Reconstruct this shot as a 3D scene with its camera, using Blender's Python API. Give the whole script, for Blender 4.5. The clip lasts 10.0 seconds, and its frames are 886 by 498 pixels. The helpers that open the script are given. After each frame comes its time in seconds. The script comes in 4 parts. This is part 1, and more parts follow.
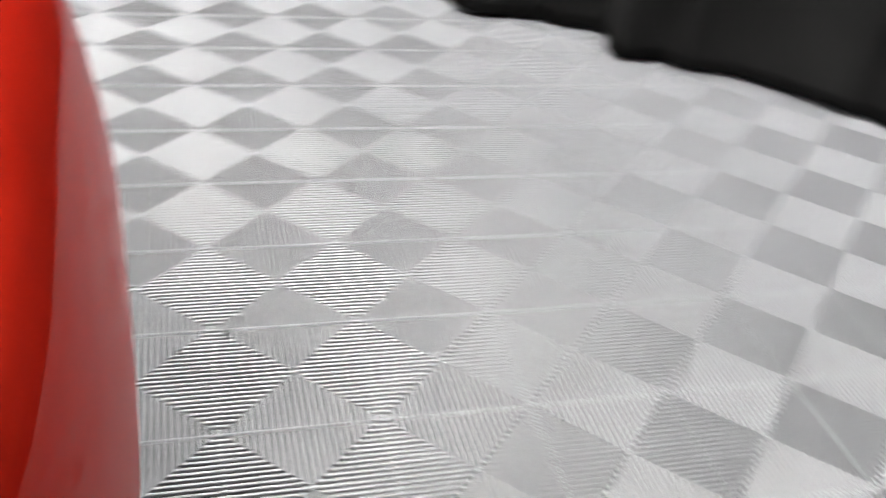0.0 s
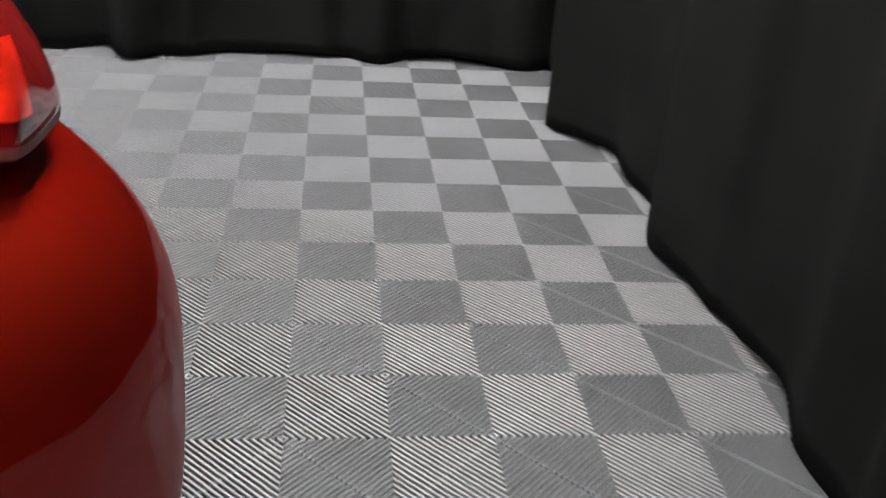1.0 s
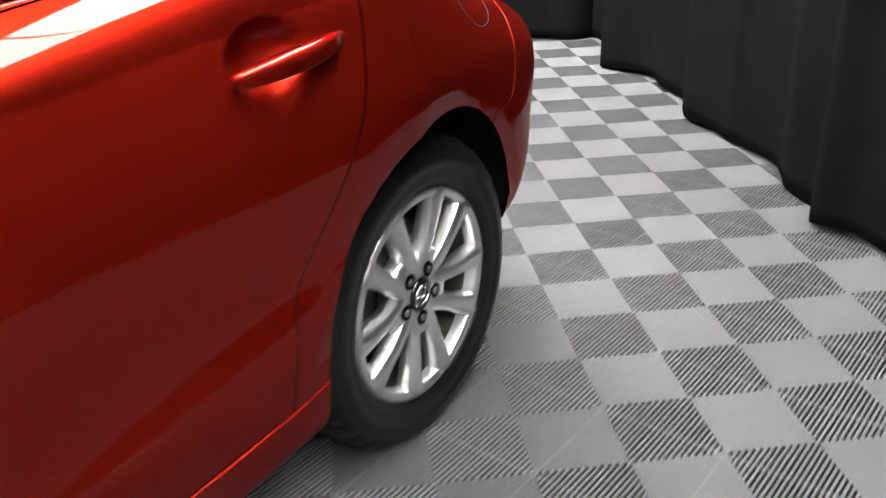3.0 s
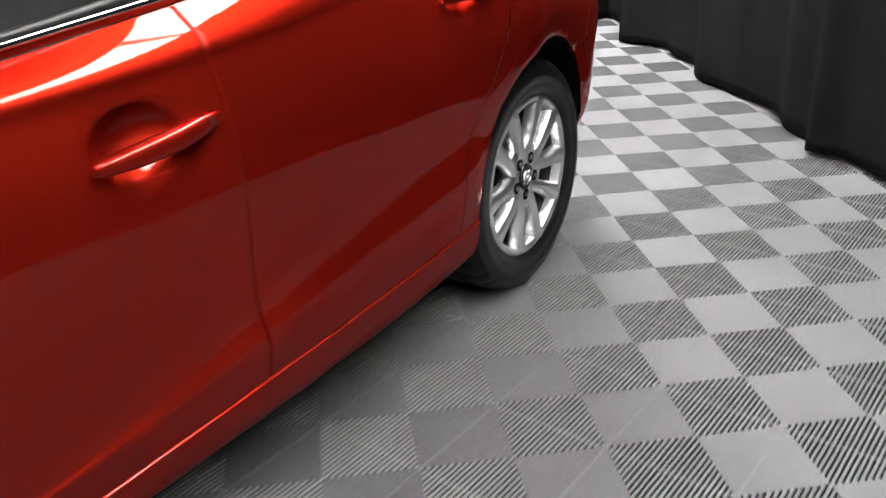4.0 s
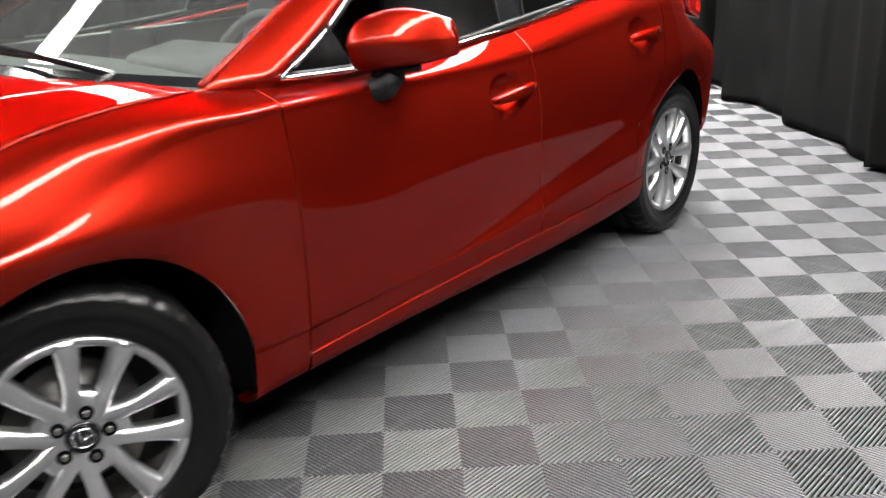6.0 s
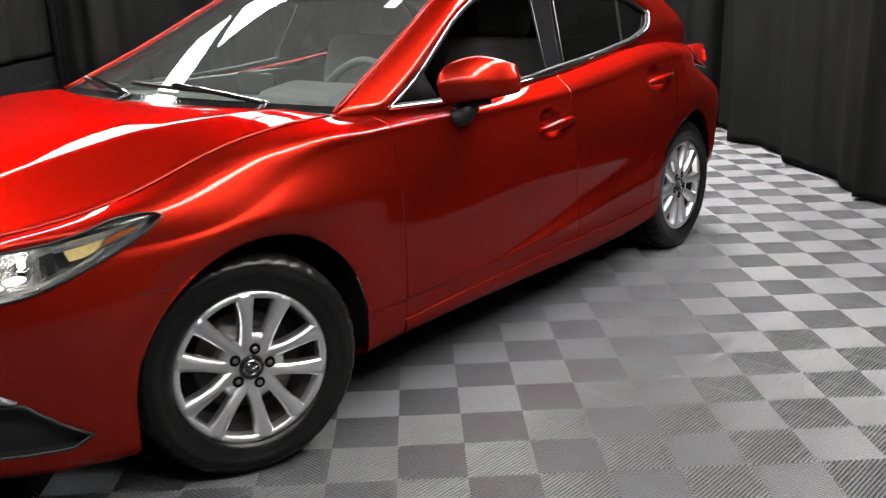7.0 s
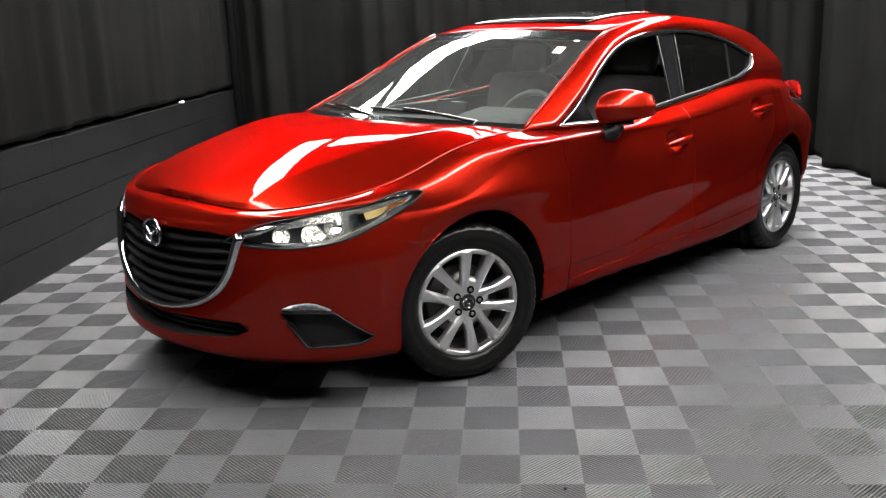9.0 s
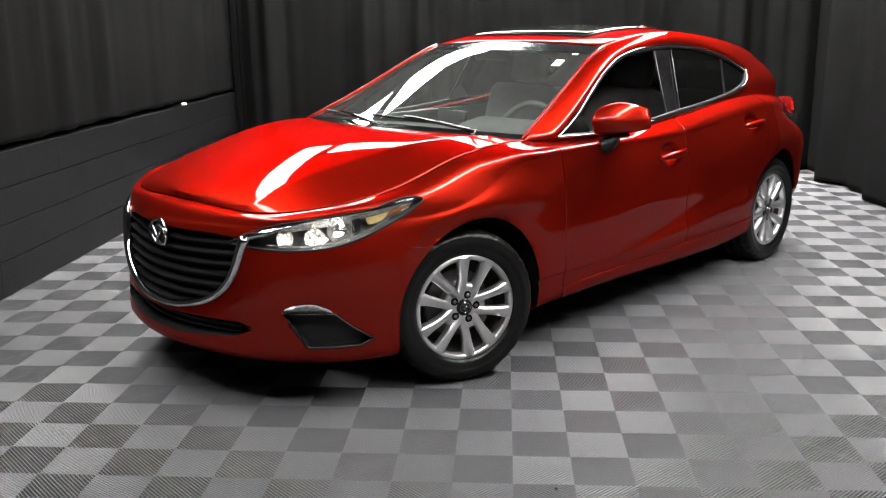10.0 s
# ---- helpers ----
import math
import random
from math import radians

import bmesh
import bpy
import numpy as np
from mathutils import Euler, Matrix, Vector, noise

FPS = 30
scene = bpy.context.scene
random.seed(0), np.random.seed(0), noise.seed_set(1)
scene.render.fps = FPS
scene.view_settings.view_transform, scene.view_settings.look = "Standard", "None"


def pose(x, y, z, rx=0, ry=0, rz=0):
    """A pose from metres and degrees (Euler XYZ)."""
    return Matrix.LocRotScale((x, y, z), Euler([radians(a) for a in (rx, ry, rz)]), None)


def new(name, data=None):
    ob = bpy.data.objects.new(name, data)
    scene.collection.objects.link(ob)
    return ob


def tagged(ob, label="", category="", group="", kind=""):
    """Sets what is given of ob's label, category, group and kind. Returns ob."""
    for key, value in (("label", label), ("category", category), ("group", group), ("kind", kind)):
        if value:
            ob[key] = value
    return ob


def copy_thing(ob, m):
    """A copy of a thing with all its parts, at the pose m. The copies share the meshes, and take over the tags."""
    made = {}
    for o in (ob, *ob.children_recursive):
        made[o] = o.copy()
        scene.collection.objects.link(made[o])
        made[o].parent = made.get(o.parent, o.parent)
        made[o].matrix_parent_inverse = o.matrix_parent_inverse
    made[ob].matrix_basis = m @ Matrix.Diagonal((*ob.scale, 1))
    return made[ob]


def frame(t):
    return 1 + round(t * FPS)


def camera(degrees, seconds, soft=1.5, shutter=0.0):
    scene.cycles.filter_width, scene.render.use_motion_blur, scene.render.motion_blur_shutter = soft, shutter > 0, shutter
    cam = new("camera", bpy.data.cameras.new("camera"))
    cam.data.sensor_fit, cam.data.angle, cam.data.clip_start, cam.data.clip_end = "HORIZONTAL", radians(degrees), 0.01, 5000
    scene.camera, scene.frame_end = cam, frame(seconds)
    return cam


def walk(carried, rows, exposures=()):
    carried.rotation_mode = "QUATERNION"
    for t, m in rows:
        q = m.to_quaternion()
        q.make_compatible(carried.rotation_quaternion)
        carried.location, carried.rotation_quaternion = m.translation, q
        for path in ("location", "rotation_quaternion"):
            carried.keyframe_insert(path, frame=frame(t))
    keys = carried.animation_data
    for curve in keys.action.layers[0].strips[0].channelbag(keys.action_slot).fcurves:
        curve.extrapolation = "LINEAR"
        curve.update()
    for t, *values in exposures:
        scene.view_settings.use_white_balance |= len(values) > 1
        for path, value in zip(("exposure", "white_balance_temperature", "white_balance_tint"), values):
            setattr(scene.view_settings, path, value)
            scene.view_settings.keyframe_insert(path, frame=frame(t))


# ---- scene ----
cam = camera(51.17, 10.0, 1.15, 0.5)
PATH = [
    (0.0, 0.196, -0.649, 1.178, 56.10, -6.56, 30.82),
    (0.3, 0.204, -0.858, 1.159, 59.17, -5.07, 11.87),
    (0.5, 0.152, -0.992, 1.137, 59.54, -4.67, 3.64),
    (1.0, 0.088, -1.383, 1.129, 62.44, -3.72, -5.74),
    (1.5, -0.009, -1.748, 1.150, 65.02, -3.02, -9.74),
    (2.0, -0.184, -2.094, 1.172, 65.70, -1.77, -8.65),
    (2.5, -0.355, -2.508, 1.205, 65.20, 0.62, -6.38),
    (3.0, -0.542, -2.858, 1.192, 65.00, 1.55, -7.46),
    (4.5, -1.129, -3.910, 1.225, 65.79, 1.66, -8.38),
    (4.9, -1.225, -4.242, 1.228, 69.51, 3.60, -5.04),
    (5.0, -1.219, -4.345, 1.226, 69.36, 4.16, -4.19),
    (5.5, -1.344, -4.676, 1.236, 69.02, 2.43, -4.02),
    (6.0, -1.503, -5.020, 1.295, 70.70, 1.81, -2.72),
    (7.5, -1.770, -6.057, 1.354, 74.85, 1.57, -1.52),
    (8.0, -1.808, -6.371, 1.362, 75.94, 1.94, 0.29),
    (8.5, -1.917, -6.636, 1.378, 76.18, 1.92, 1.43),
    (9.0, -2.028, -6.871, 1.438, 75.97, 1.85, 3.69),
    (9.5, -2.022, -6.949, 1.459, 76.05, 1.24, 3.79),
    (10.0, -2.039, -6.968, 1.462, 76.32, 0.60, 3.63),
]
walk(cam, [(t, pose(x, y, z, rx, ry, rz)) for t, x, y, z, rx, ry, rz in PATH],
     [(0.0, 0.68), (0.5, -0.18), (1.0, -0.1), (1.5, 0.0), (2.5, 0.34), (3.0, .42), (4.5, 0.62), (5.5, 0.72), (6.0, 0.62), (7.5, 0.28), (10.0, .34)])

# ---- world and light ----
world = bpy.data.worlds.new("world")
scene.world = world
world.use_nodes = True
world.node_tree.nodes["Background"].inputs[0].default_value = (0.02, 0.02, 0.022, 1)
world.node_tree.nodes["Background"].inputs[1].default_value = 0.2

CEIL = 3.3
SQ = 0.2


random.seed(7)


# ---- mesh helpers ----
def spl(xs, ys):
    """A natural cubic spline through a few knots, as a function of arrays."""
    xs, ys = np.array(xs, float), np.array(ys, float)
    if xs[0] > xs[-1]:
        xs, ys = xs[::-1], ys[::-1]
    n, h = len(xs), np.diff(xs)
    a, b = np.zeros((n, n)), np.zeros(n)
    a[0, 0] = a[-1, -1] = 1
    for i in range(1, n - 1):
        a[i, i - 1:i + 2] = h[i - 1], 2 * (h[i - 1] + h[i]), h[i]
        b[i] = 6 * ((ys[i + 1] - ys[i]) / h[i] - (ys[i] - ys[i - 1]) / h[i - 1])
    m = np.linalg.solve(a, b)

    def f(x):
        x = np.clip(np.asarray(x, float), xs[0], xs[-1])
        i = np.clip(np.searchsorted(xs, x) - 1, 0, n - 2)
        d, e = xs[i + 1] - x, x - xs[i]
        return (m[i] * d ** 3 + m[i + 1] * e ** 3) / (6 * h[i]) + (ys[i] / h[i] - m[i] * h[i] / 6) * d + (ys[i + 1] / h[i] - m[i + 1] * h[i] / 6) * e
    return f


def obj(name, verts, faces, mat, parent=None, label="", smooth=True):
    me = bpy.data.meshes.new(name)
    me.from_pydata([tuple(map(float, v)) for v in verts], [], faces)
    me.materials.append(mat)
    me.validate()
    if smooth:
        me.polygons.foreach_set("use_smooth", [True] * len(me.polygons))
    me.update()
    ob = new(name, me)
    if parent is not None:
        ob.parent = parent
    return tagged(ob, label=label)


def part(name, bm, mat, parent=None, label="", smooth=False):
    me = bpy.data.meshes.new(name)
    bm.to_mesh(me)
    bm.free()
    me.materials.append(mat)
    if smooth:
        me.polygons.foreach_set("use_smooth", [True] * len(me.polygons))
    ob = new(name, me)
    if parent is not None:
        ob.parent = parent
    return tagged(ob, label=label)


def gridfaces(m, n, flip=False, off=0, closed=False):
    """Quads of an m by n grid of vertices; closed joins the last column to the first."""
    fs = []
    for i in range(m - 1):
        for j in range(n if closed else n - 1):
            k = (j + 1) % n
            q = (off + i * n + j, off + i * n + k, off + (i + 1) * n + k, off + (i + 1) * n + j)
            fs.append(q[::-1] if flip else q)
    return fs


def sheet(name, g, mat, parent=None, label="", flip=False, thick=0.0, smooth=True, closed=False):
    """A grid of points (m, n, 3) as a mesh; thick gives it a back and rim."""
    m, n = g.shape[:2]
    ob = obj(name, g.reshape(-1, 3), gridfaces(m, n, flip, 0, closed), mat, parent, label, smooth)
    if thick:
        s = ob.modifiers.new("thick", "SOLIDIFY")
        s.thickness, s.offset = thick, -1
    return ob


def box(bm, x0, x1, y0, y1, z0, z1, bev=0.0):
    r = bmesh.ops.create_cube(bm, size=1)
    for v in r["verts"]:
        v.co = Vector((x0 + (v.co.x + .5) * (x1 - x0), y0 + (v.co.y + .5) * (y1 - y0), z0 + (v.co.z + .5) * (z1 - z0)))
    if bev:
        es = list({e for v in r["verts"] for e in v.link_edges})
        bmesh.ops.bevel(bm, geom=es, offset=bev, segments=2, affect="EDGES", profile=0.6)
    return bm


def tube(name, pts, r, mat, parent=None, label="", n=8, closed=False, flat=1.0):
    """A round bar along points."""
    pts = [Vector(p) for p in pts]
    vs, up = [], Vector((0, 0, 1))
    k = len(pts)
    for i, p in enumerate(pts):
        a, b = (pts[i - 1], pts[(i + 1) % k]) if closed else (pts[max(i - 1, 0)], pts[min(i + 1, k - 1)])
        d = (b - a).normalized()
        s = d.cross(up)
        s = s.normalized() if s.length > 1e-4 else Vector((1, 0, 0))
        u = s.cross(d)
        ri = r if isinstance(r, float) else r[i]
        for j in range(n):
            c = 2 * math.pi * j / n
            vs.append(p + s * (ri * math.cos(c)) + u * (ri * flat * math.sin(c)))
    fs = gridfaces(k, n, True, 0, True)
    if closed:
        fs += [((k - 1) * n + j, j, (j + 1) % n, (k - 1) * n + (j + 1) % n)[::-1] for j in range(n)]
    else:
        fs += [tuple(range(n))[::1], tuple(range((k - 1) * n, k * n))[::-1]]
    return obj(name, vs, fs, mat, parent, label)


# ---- materials ----
def mat(name, colour, rough=0.5, metal=0.0, coat=0.0, vary=0.15, scale=6.0, bump=0.0, bscale=60.0, island=0.0, spec=0.5, rvary=0.1):
    m = bpy.data.materials.new(name)
    m.use_nodes = True
    nt = m.node_tree
    b = nt.nodes["Principled BSDF"]
    b.inputs["Metallic"].default_value = metal
    b.inputs["Coat Weight"].default_value = coat
    b.inputs["Coat Roughness"].default_value = 0.03
    b.inputs["Specular IOR Level"].default_value = spec
    tc = nt.nodes.new("ShaderNodeTexCoord")
    n1 = nt.nodes.new("ShaderNodeTexNoise")
    n1.inputs["Scale"].default_value, n1.inputs["Detail"].default_value = scale, 6
    nt.links.new(tc.outputs["Object"], n1.inputs["Vector"])
    mr = nt.nodes.new("ShaderNodeMapRange")
    mr.inputs["From Min"].default_value, mr.inputs["From Max"].default_value = 0.3, 0.7
    mr.inputs["To Min"].default_value, mr.inputs["To Max"].default_value = 1 - vary, 1 + vary
    nt.links.new(n1.outputs["Fac"], mr.inputs["Value"])
    mx = nt.nodes.new("ShaderNodeVectorMath")
    mx.operation = "SCALE"
    mx.inputs[0].default_value = colour
    last = mr.outputs[0]
    if island:
        oi = nt.nodes.new("ShaderNodeObjectInfo")
        m2 = nt.nodes.new("ShaderNodeMapRange")
        m2.inputs["To Min"].default_value, m2.inputs["To Max"].default_value = 1 - island, 1 + island
        nt.links.new(oi.outputs["Random"], m2.inputs["Value"])
        mu = nt.nodes.new("ShaderNodeMath")
        mu.operation = "MULTIPLY"
        nt.links.new(last, mu.inputs[0])
        nt.links.new(m2.outputs[0], mu.inputs[1])
        last = mu.outputs[0]
    nt.links.new(last, mx.inputs["Scale"])
    nt.links.new(mx.outputs[0], b.inputs["Base Color"])
    r2 = nt.nodes.new("ShaderNodeMapRange")
    r2.inputs["From Min"].default_value, r2.inputs["From Max"].default_value = 0.3, 0.7
    r2.inputs["To Min"].default_value, r2.inputs["To Max"].default_value = rough * (1 - rvary), rough * (1 + rvary)
    nt.links.new(n1.outputs["Fac"], r2.inputs["Value"])
    nt.links.new(r2.outputs[0], b.inputs["Roughness"])
    if bump:
        n2 = nt.nodes.new("ShaderNodeTexNoise")
        n2.inputs["Scale"].default_value, n2.inputs["Detail"].default_value = bscale, 4
        nt.links.new(tc.outputs["Object"], n2.inputs["Vector"])
        bp = nt.nodes.new("ShaderNodeBump")
        bp.inputs["Strength"].default_value, bp.inputs["Distance"].default_value = bump, 0.01
        nt.links.new(n2.outputs["Fac"], bp.inputs["Height"])
        nt.links.new(bp.outputs[0], b.inputs["Normal"])
    return m


def glass(name, tint, rough=0.0, ior=1.45, veil=0.0):
    """Thin pane: see-through with a tint, a mirror-like surface and a pale painted-in veil of reflection."""
    m = bpy.data.materials.new(name)
    m.use_nodes = True
    nt = m.node_tree
    nt.nodes.clear()
    out = nt.nodes.new("ShaderNodeOutputMaterial")
    mix = nt.nodes.new("ShaderNodeMixShader")
    tr, gl, fr = nt.nodes.new("ShaderNodeBsdfTransparent"), nt.nodes.new("ShaderNodeBsdfGlossy"), nt.nodes.new("ShaderNodeFresnel")
    tr.inputs[0].default_value = (*tint, 1)
    gl.inputs["Roughness"].default_value = rough
    fr.inputs[0].default_value = ior
    nt.links.new(fr.outputs[0], mix.inputs[0])
    # The milky reflection on the pane is mixed in as a pale diffuse share.
    df, dm = nt.nodes.new("ShaderNodeBsdfDiffuse"), nt.nodes.new("ShaderNodeMixShader")
    df.inputs[0].default_value, dm.inputs[0].default_value = (.6, .62, .6, 1), veil
    nt.links.new(tr.outputs[0], dm.inputs[1])
    nt.links.new(df.outputs[0], dm.inputs[2])
    nt.links.new(dm.outputs[0], mix.inputs[1])
    nt.links.new(gl.outputs[0], mix.inputs[2])
    nt.links.new(mix.outputs[0], out.inputs[0])
    return m


def lamp_mat(name, colour, power):
    m = bpy.data.materials.new(name)
    m.use_nodes = True
    nt = m.node_tree
    nt.nodes.clear()
    out, em = nt.nodes.new("ShaderNodeOutputMaterial"), nt.nodes.new("ShaderNodeEmission")
    em.inputs[0].default_value, em.inputs[1].default_value = (*colour, 1), power
    nt.links.new(em.outputs[0], out.inputs[0])
    return m


M_TILE = mat("grey_tile_plastic", (0.118, 0.120, 0.126), 0.36, spec=0.35, vary=0.06, scale=3, bump=0.05, bscale=300, island=0.04)
# Near-black sheet: the shade between the ribs is put into its colour.
M_SUB = mat("gap_shade_under_tiles", (0.010, 0.010, 0.010), 0.9, spec=0.1, bump=0.3, bscale=40)
M_CURTAIN = mat("black_drape_cloth", (0.0048, 0.0048, 0.0048), 0.95, vary=0.3, scale=4, bump=0.15, bscale=600, spec=0.04)
M_WALL = mat("black_painted_block", (0.005, 0.005, 0.0056), 0.45, vary=0.2, scale=5, bump=0.35, bscale=90, spec=0.2)
M_CEIL = mat("black_ceiling", (0.015, 0.015, 0.015), 0.9, bump=0.2)
M_RED = mat("red_metallic_paint", (0.275, 0.0114, 0.0050), 0.44, metal=0.92, coat=0.38, vary=0.04, scale=2, spec=0.0)
M_RED.node_tree.nodes["Principled BSDF"].inputs["Specular Tint"].default_value = (.45, .02, .01, 1)
M_BLACK = mat("black_plastic", (0.008, 0.008, 0.0085), 0.45, spec=0.3, bump=0.1, bscale=400)
M_GLOSS = mat("gloss_black", (0.008, 0.008, 0.009), 0.12, coat=0.5)
M_RUBBER = mat("tyre_rubber", (0.0045, 0.0045, 0.0045), 0.32, spec=0.25, vary=0.3, scale=14, bump=0.12, bscale=200)
M_ALLOY = mat("silver_alloy", (0.74, 0.74, 0.75), 0.34, metal=1.0, vary=0.06, scale=8)
# Matt black of the mirror mount; on the hub, painted shade of bolt holes.
M_BLACK_AND_SHADE = mat("matt_black_and_hole_shade", (0.004, 0.004, 0.004), 0.9, spec=0.05)
M_CHROME = mat("bright_chrome", (0.75, 0.75, 0.76), 0.09, metal=1.0, vary=0.03)
M_STEEL = mat("dull_steel", (0.20, 0.19, 0.18), 0.45, metal=0.9, vary=0.2, scale=20)
M_PANEL = lamp_mat("lamp_diffuser", (1.0, 0.98, 0.95), 37.0)

# ---- room: tiled floor, drapes, block wall, ceiling ----
X0, X1, Y0, Y1 = -5.0, 1.2, -10.0, 2.6
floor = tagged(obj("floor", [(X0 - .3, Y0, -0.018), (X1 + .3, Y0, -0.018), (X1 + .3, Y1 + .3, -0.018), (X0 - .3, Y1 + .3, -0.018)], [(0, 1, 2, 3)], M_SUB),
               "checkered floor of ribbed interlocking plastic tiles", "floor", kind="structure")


def rib_square(up):
    """One 200 mm square of slanted flat ribs that stand free over a dark hollow, held by a cross bar; up: the ribs climb to the right."""
    vs, fs = [], []
    r, h = math.sqrt(.5), SQ / math.sqrt(2)

    def bar(rising, b, w, drop, low):
        qs = [b - w / 2, b - w / 2, b - w * .36, b, b + w * .36, b + w / 2, b + w / 2]
        zs = [low, -.0020, -.0007, 0, -.0007, -.0020, low]
        if min(h - abs(q) for q in qs) < .002:
            return
        k = len(vs)
        for q, z in zip(qs, zs):
            for p in (abs(q) - h, h - abs(q)):
                vs.append(((p - q) * r, (p + q) * r * (1 if rising else -1), z - drop))
        for i in range(len(qs) - 1):
            f = (k + 2 * i, k + 2 * i + 1, k + 2 * i + 3, k + 2 * i + 2)
            fs.append(f if rising else f[::-1])
    n = 25
    step = SQ * math.sqrt(2) / n
    for i in range(n):
        bar(up, (i - (n - 1) / 2) * step, step * 0.47, 0.0, -.0052)
    bar(not up, 0.0, 0.0030, 0.0040, -.0072)
    return np.array(vs), fs


SQ_A, SQ_B = rib_square(False), rib_square(True)


def sq_mesh(name, data, m):
    me = bpy.data.meshes.new(name)
    me.from_pydata([tuple(v) for v in data[0]], [], data[1])
    me.materials.append(m)
    return me


ME_A, ME_B = sq_mesh("tile_falling", SQ_A, M_TILE), sq_mesh("tile_rising", SQ_B, M_TILE)
far = {0: ([], []), 1: ([], [])}
for i in range(-25, 6):
    for j in range(-50, 13):
        x, y, odd = (i + .5) * SQ, (j + .5) * SQ, (i + j) % 2
        if -10 <= i <= 2 and -21 <= j <= 1:
            t = new("tile", ME_B if odd else ME_A)
            t.parent = floor
            t.location = (x, y, 0)
        else:
            d = SQ_B if odd else SQ_A
            vs, fs = far[odd]
            k = sum(len(v) for v in vs)
            vs.append(d[0] + np.array([x, y, 0]))
            fs += [tuple(a + k for a in f) for f in d[1]]
for odd in (0, 1):
    o = obj("floor_tiles", np.concatenate(far[odd][0]), far[odd][1], M_TILE, floor, smooth=False)
    tagged(o, "grey plastic tiles with slanted ribs", kind="stuff")


def drape(name, a, b, z0, z1, seed, depth=0.03, step=0.02, bulges=(), wave=.5, label="black cloth drape hanging in folds to the floor"):
    """A hanging cloth from plan point a to b, in uneven vertical folds; bulges: (metres along, width, how far it stands out)."""
    a, b = Vector(a), Vector(b)
    d = b - a
    n = int(d.length / step)
    nrm = Vector((-d.y, d.x)).normalized()
    zs = [0, .02, .06, .14, .28, .45, .65, .85, 1]
    g = np.zeros((len(zs), n + 1, 3))
    for j in range(n + 1):
        s = j * step
        w = s * 2 * math.pi / wave + 4.0 * noise.noise((s * .8, seed, 0))
        big = sum(o * math.exp(-((s - c) / wd) ** 2) for c, wd, o in bulges)
        amp = .25 + 1.3 * max(0, noise.noise((s * .7, seed, 5)) + .25)
        for i, q in enumerate(zs):
            lean = .25 * q * math.sin(s * 2.1 + seed)
            f = depth * amp * (math.copysign(abs(math.sin(w + lean)) ** .6, math.sin(w + lean)) + .4 * math.sin(2.3 * w + seed + lean)) + depth * .9 * noise.noise((s * 2.2 + q * .3, seed + q * .6, 3)) + depth * (.10 + .25 * q) * (math.sin(3.3 * w + 2 * seed + lean) + .6 * noise.noise((s * 9, seed, q * .5))) + big * (1 - .3 * q)
            hem = .026 * noise.noise((s * 3, seed, 7)) + .014
            p = a + d * (j / n) + nrm * f
            g[i, j] = p.x, p.y, z0 + (hem if i == 0 else 0) + q * (z1 - z0)
    return tagged(sheet(name, g, M_CURTAIN, thick=0.004), label, "drape", kind="structure")


drape("drape_east", (1.0, Y0), (1.0, 2.5), 0.003, CEIL, 3, .042, wave=1.05, bulges=((11.72, .16, .13), (9.62, .06, .08), (7.6, .10, .09), (5.6, .08, .07)))
drape("drape_north", (1.1, 2.46), (-4.72, 2.46), 0.003, CEIL, 11, .085, wave=.75, bulges=((1.0, .08, -.06), (2.9, .1, .05)))
drape("drape_west", (-4.83, 2.6), (-4.83, Y0), 0.815, CEIL, 23, .022, wave=.9, label="black cloth drape hanging over a low block wall")
drape("drape_south", (-4.9, Y0 + .1), (1.1, Y0 + .1), 0.003, CEIL, 31)
wall = tagged(part("wall_west", box(bmesh.new(), -5.1, -4.815, Y0, Y1, -0.02, 0.798), M_WALL), "low black painted concrete block wall", "wall", kind="structure")
me_block = bpy.data.meshes.new("block")
bm = box(bmesh.new(), -.014, 0, -.7997, .7997, .003, .197, .002)
bm.to_mesh(me_block)
bm.free()
me_block.materials.append(M_WALL)
for k in range(4):
    for j in range(int((Y1 - Y0) / 1.6)):
        o = new("block", me_block)
        o.parent = wall
        o.location = (-4.80 + .0006 * random.random(), Y1 - .8 - 1.6 * j - (.8 if k % 2 else 0), .2 * k)
tagged(part("ceiling", box(bmesh.new(), X0 - .4, X1 + .4, Y0 - .2, Y1 + .4, CEIL, CEIL + .1), M_CEIL), "black ceiling above the lamps", "ceiling", kind="structure")
for k, (a, b, c, d) in enumerate(((X1, X1 + .1, Y0 - .1, Y1 + .2), (X0 - .3, X0 - .2, Y0 - .1, Y1 + .2))):
    tagged(part(("wall_east", "wall_far_west")[k], box(bmesh.new(), a, b, c, d, -0.02, CEIL), M_WALL), "plain dark wall behind the drapes", "wall", kind="structure")
for k, (c, d) in enumerate(((Y1 + .1, Y1 + .2), (Y0 - .2, Y0 - .1))):
    tagged(part(("wall_north", "wall_south")[k], box(bmesh.new(), X0 - .2, X1, c, d, -0.02, CEIL), M_WALL), "plain dark wall behind the drapes", "wall", kind="structure")


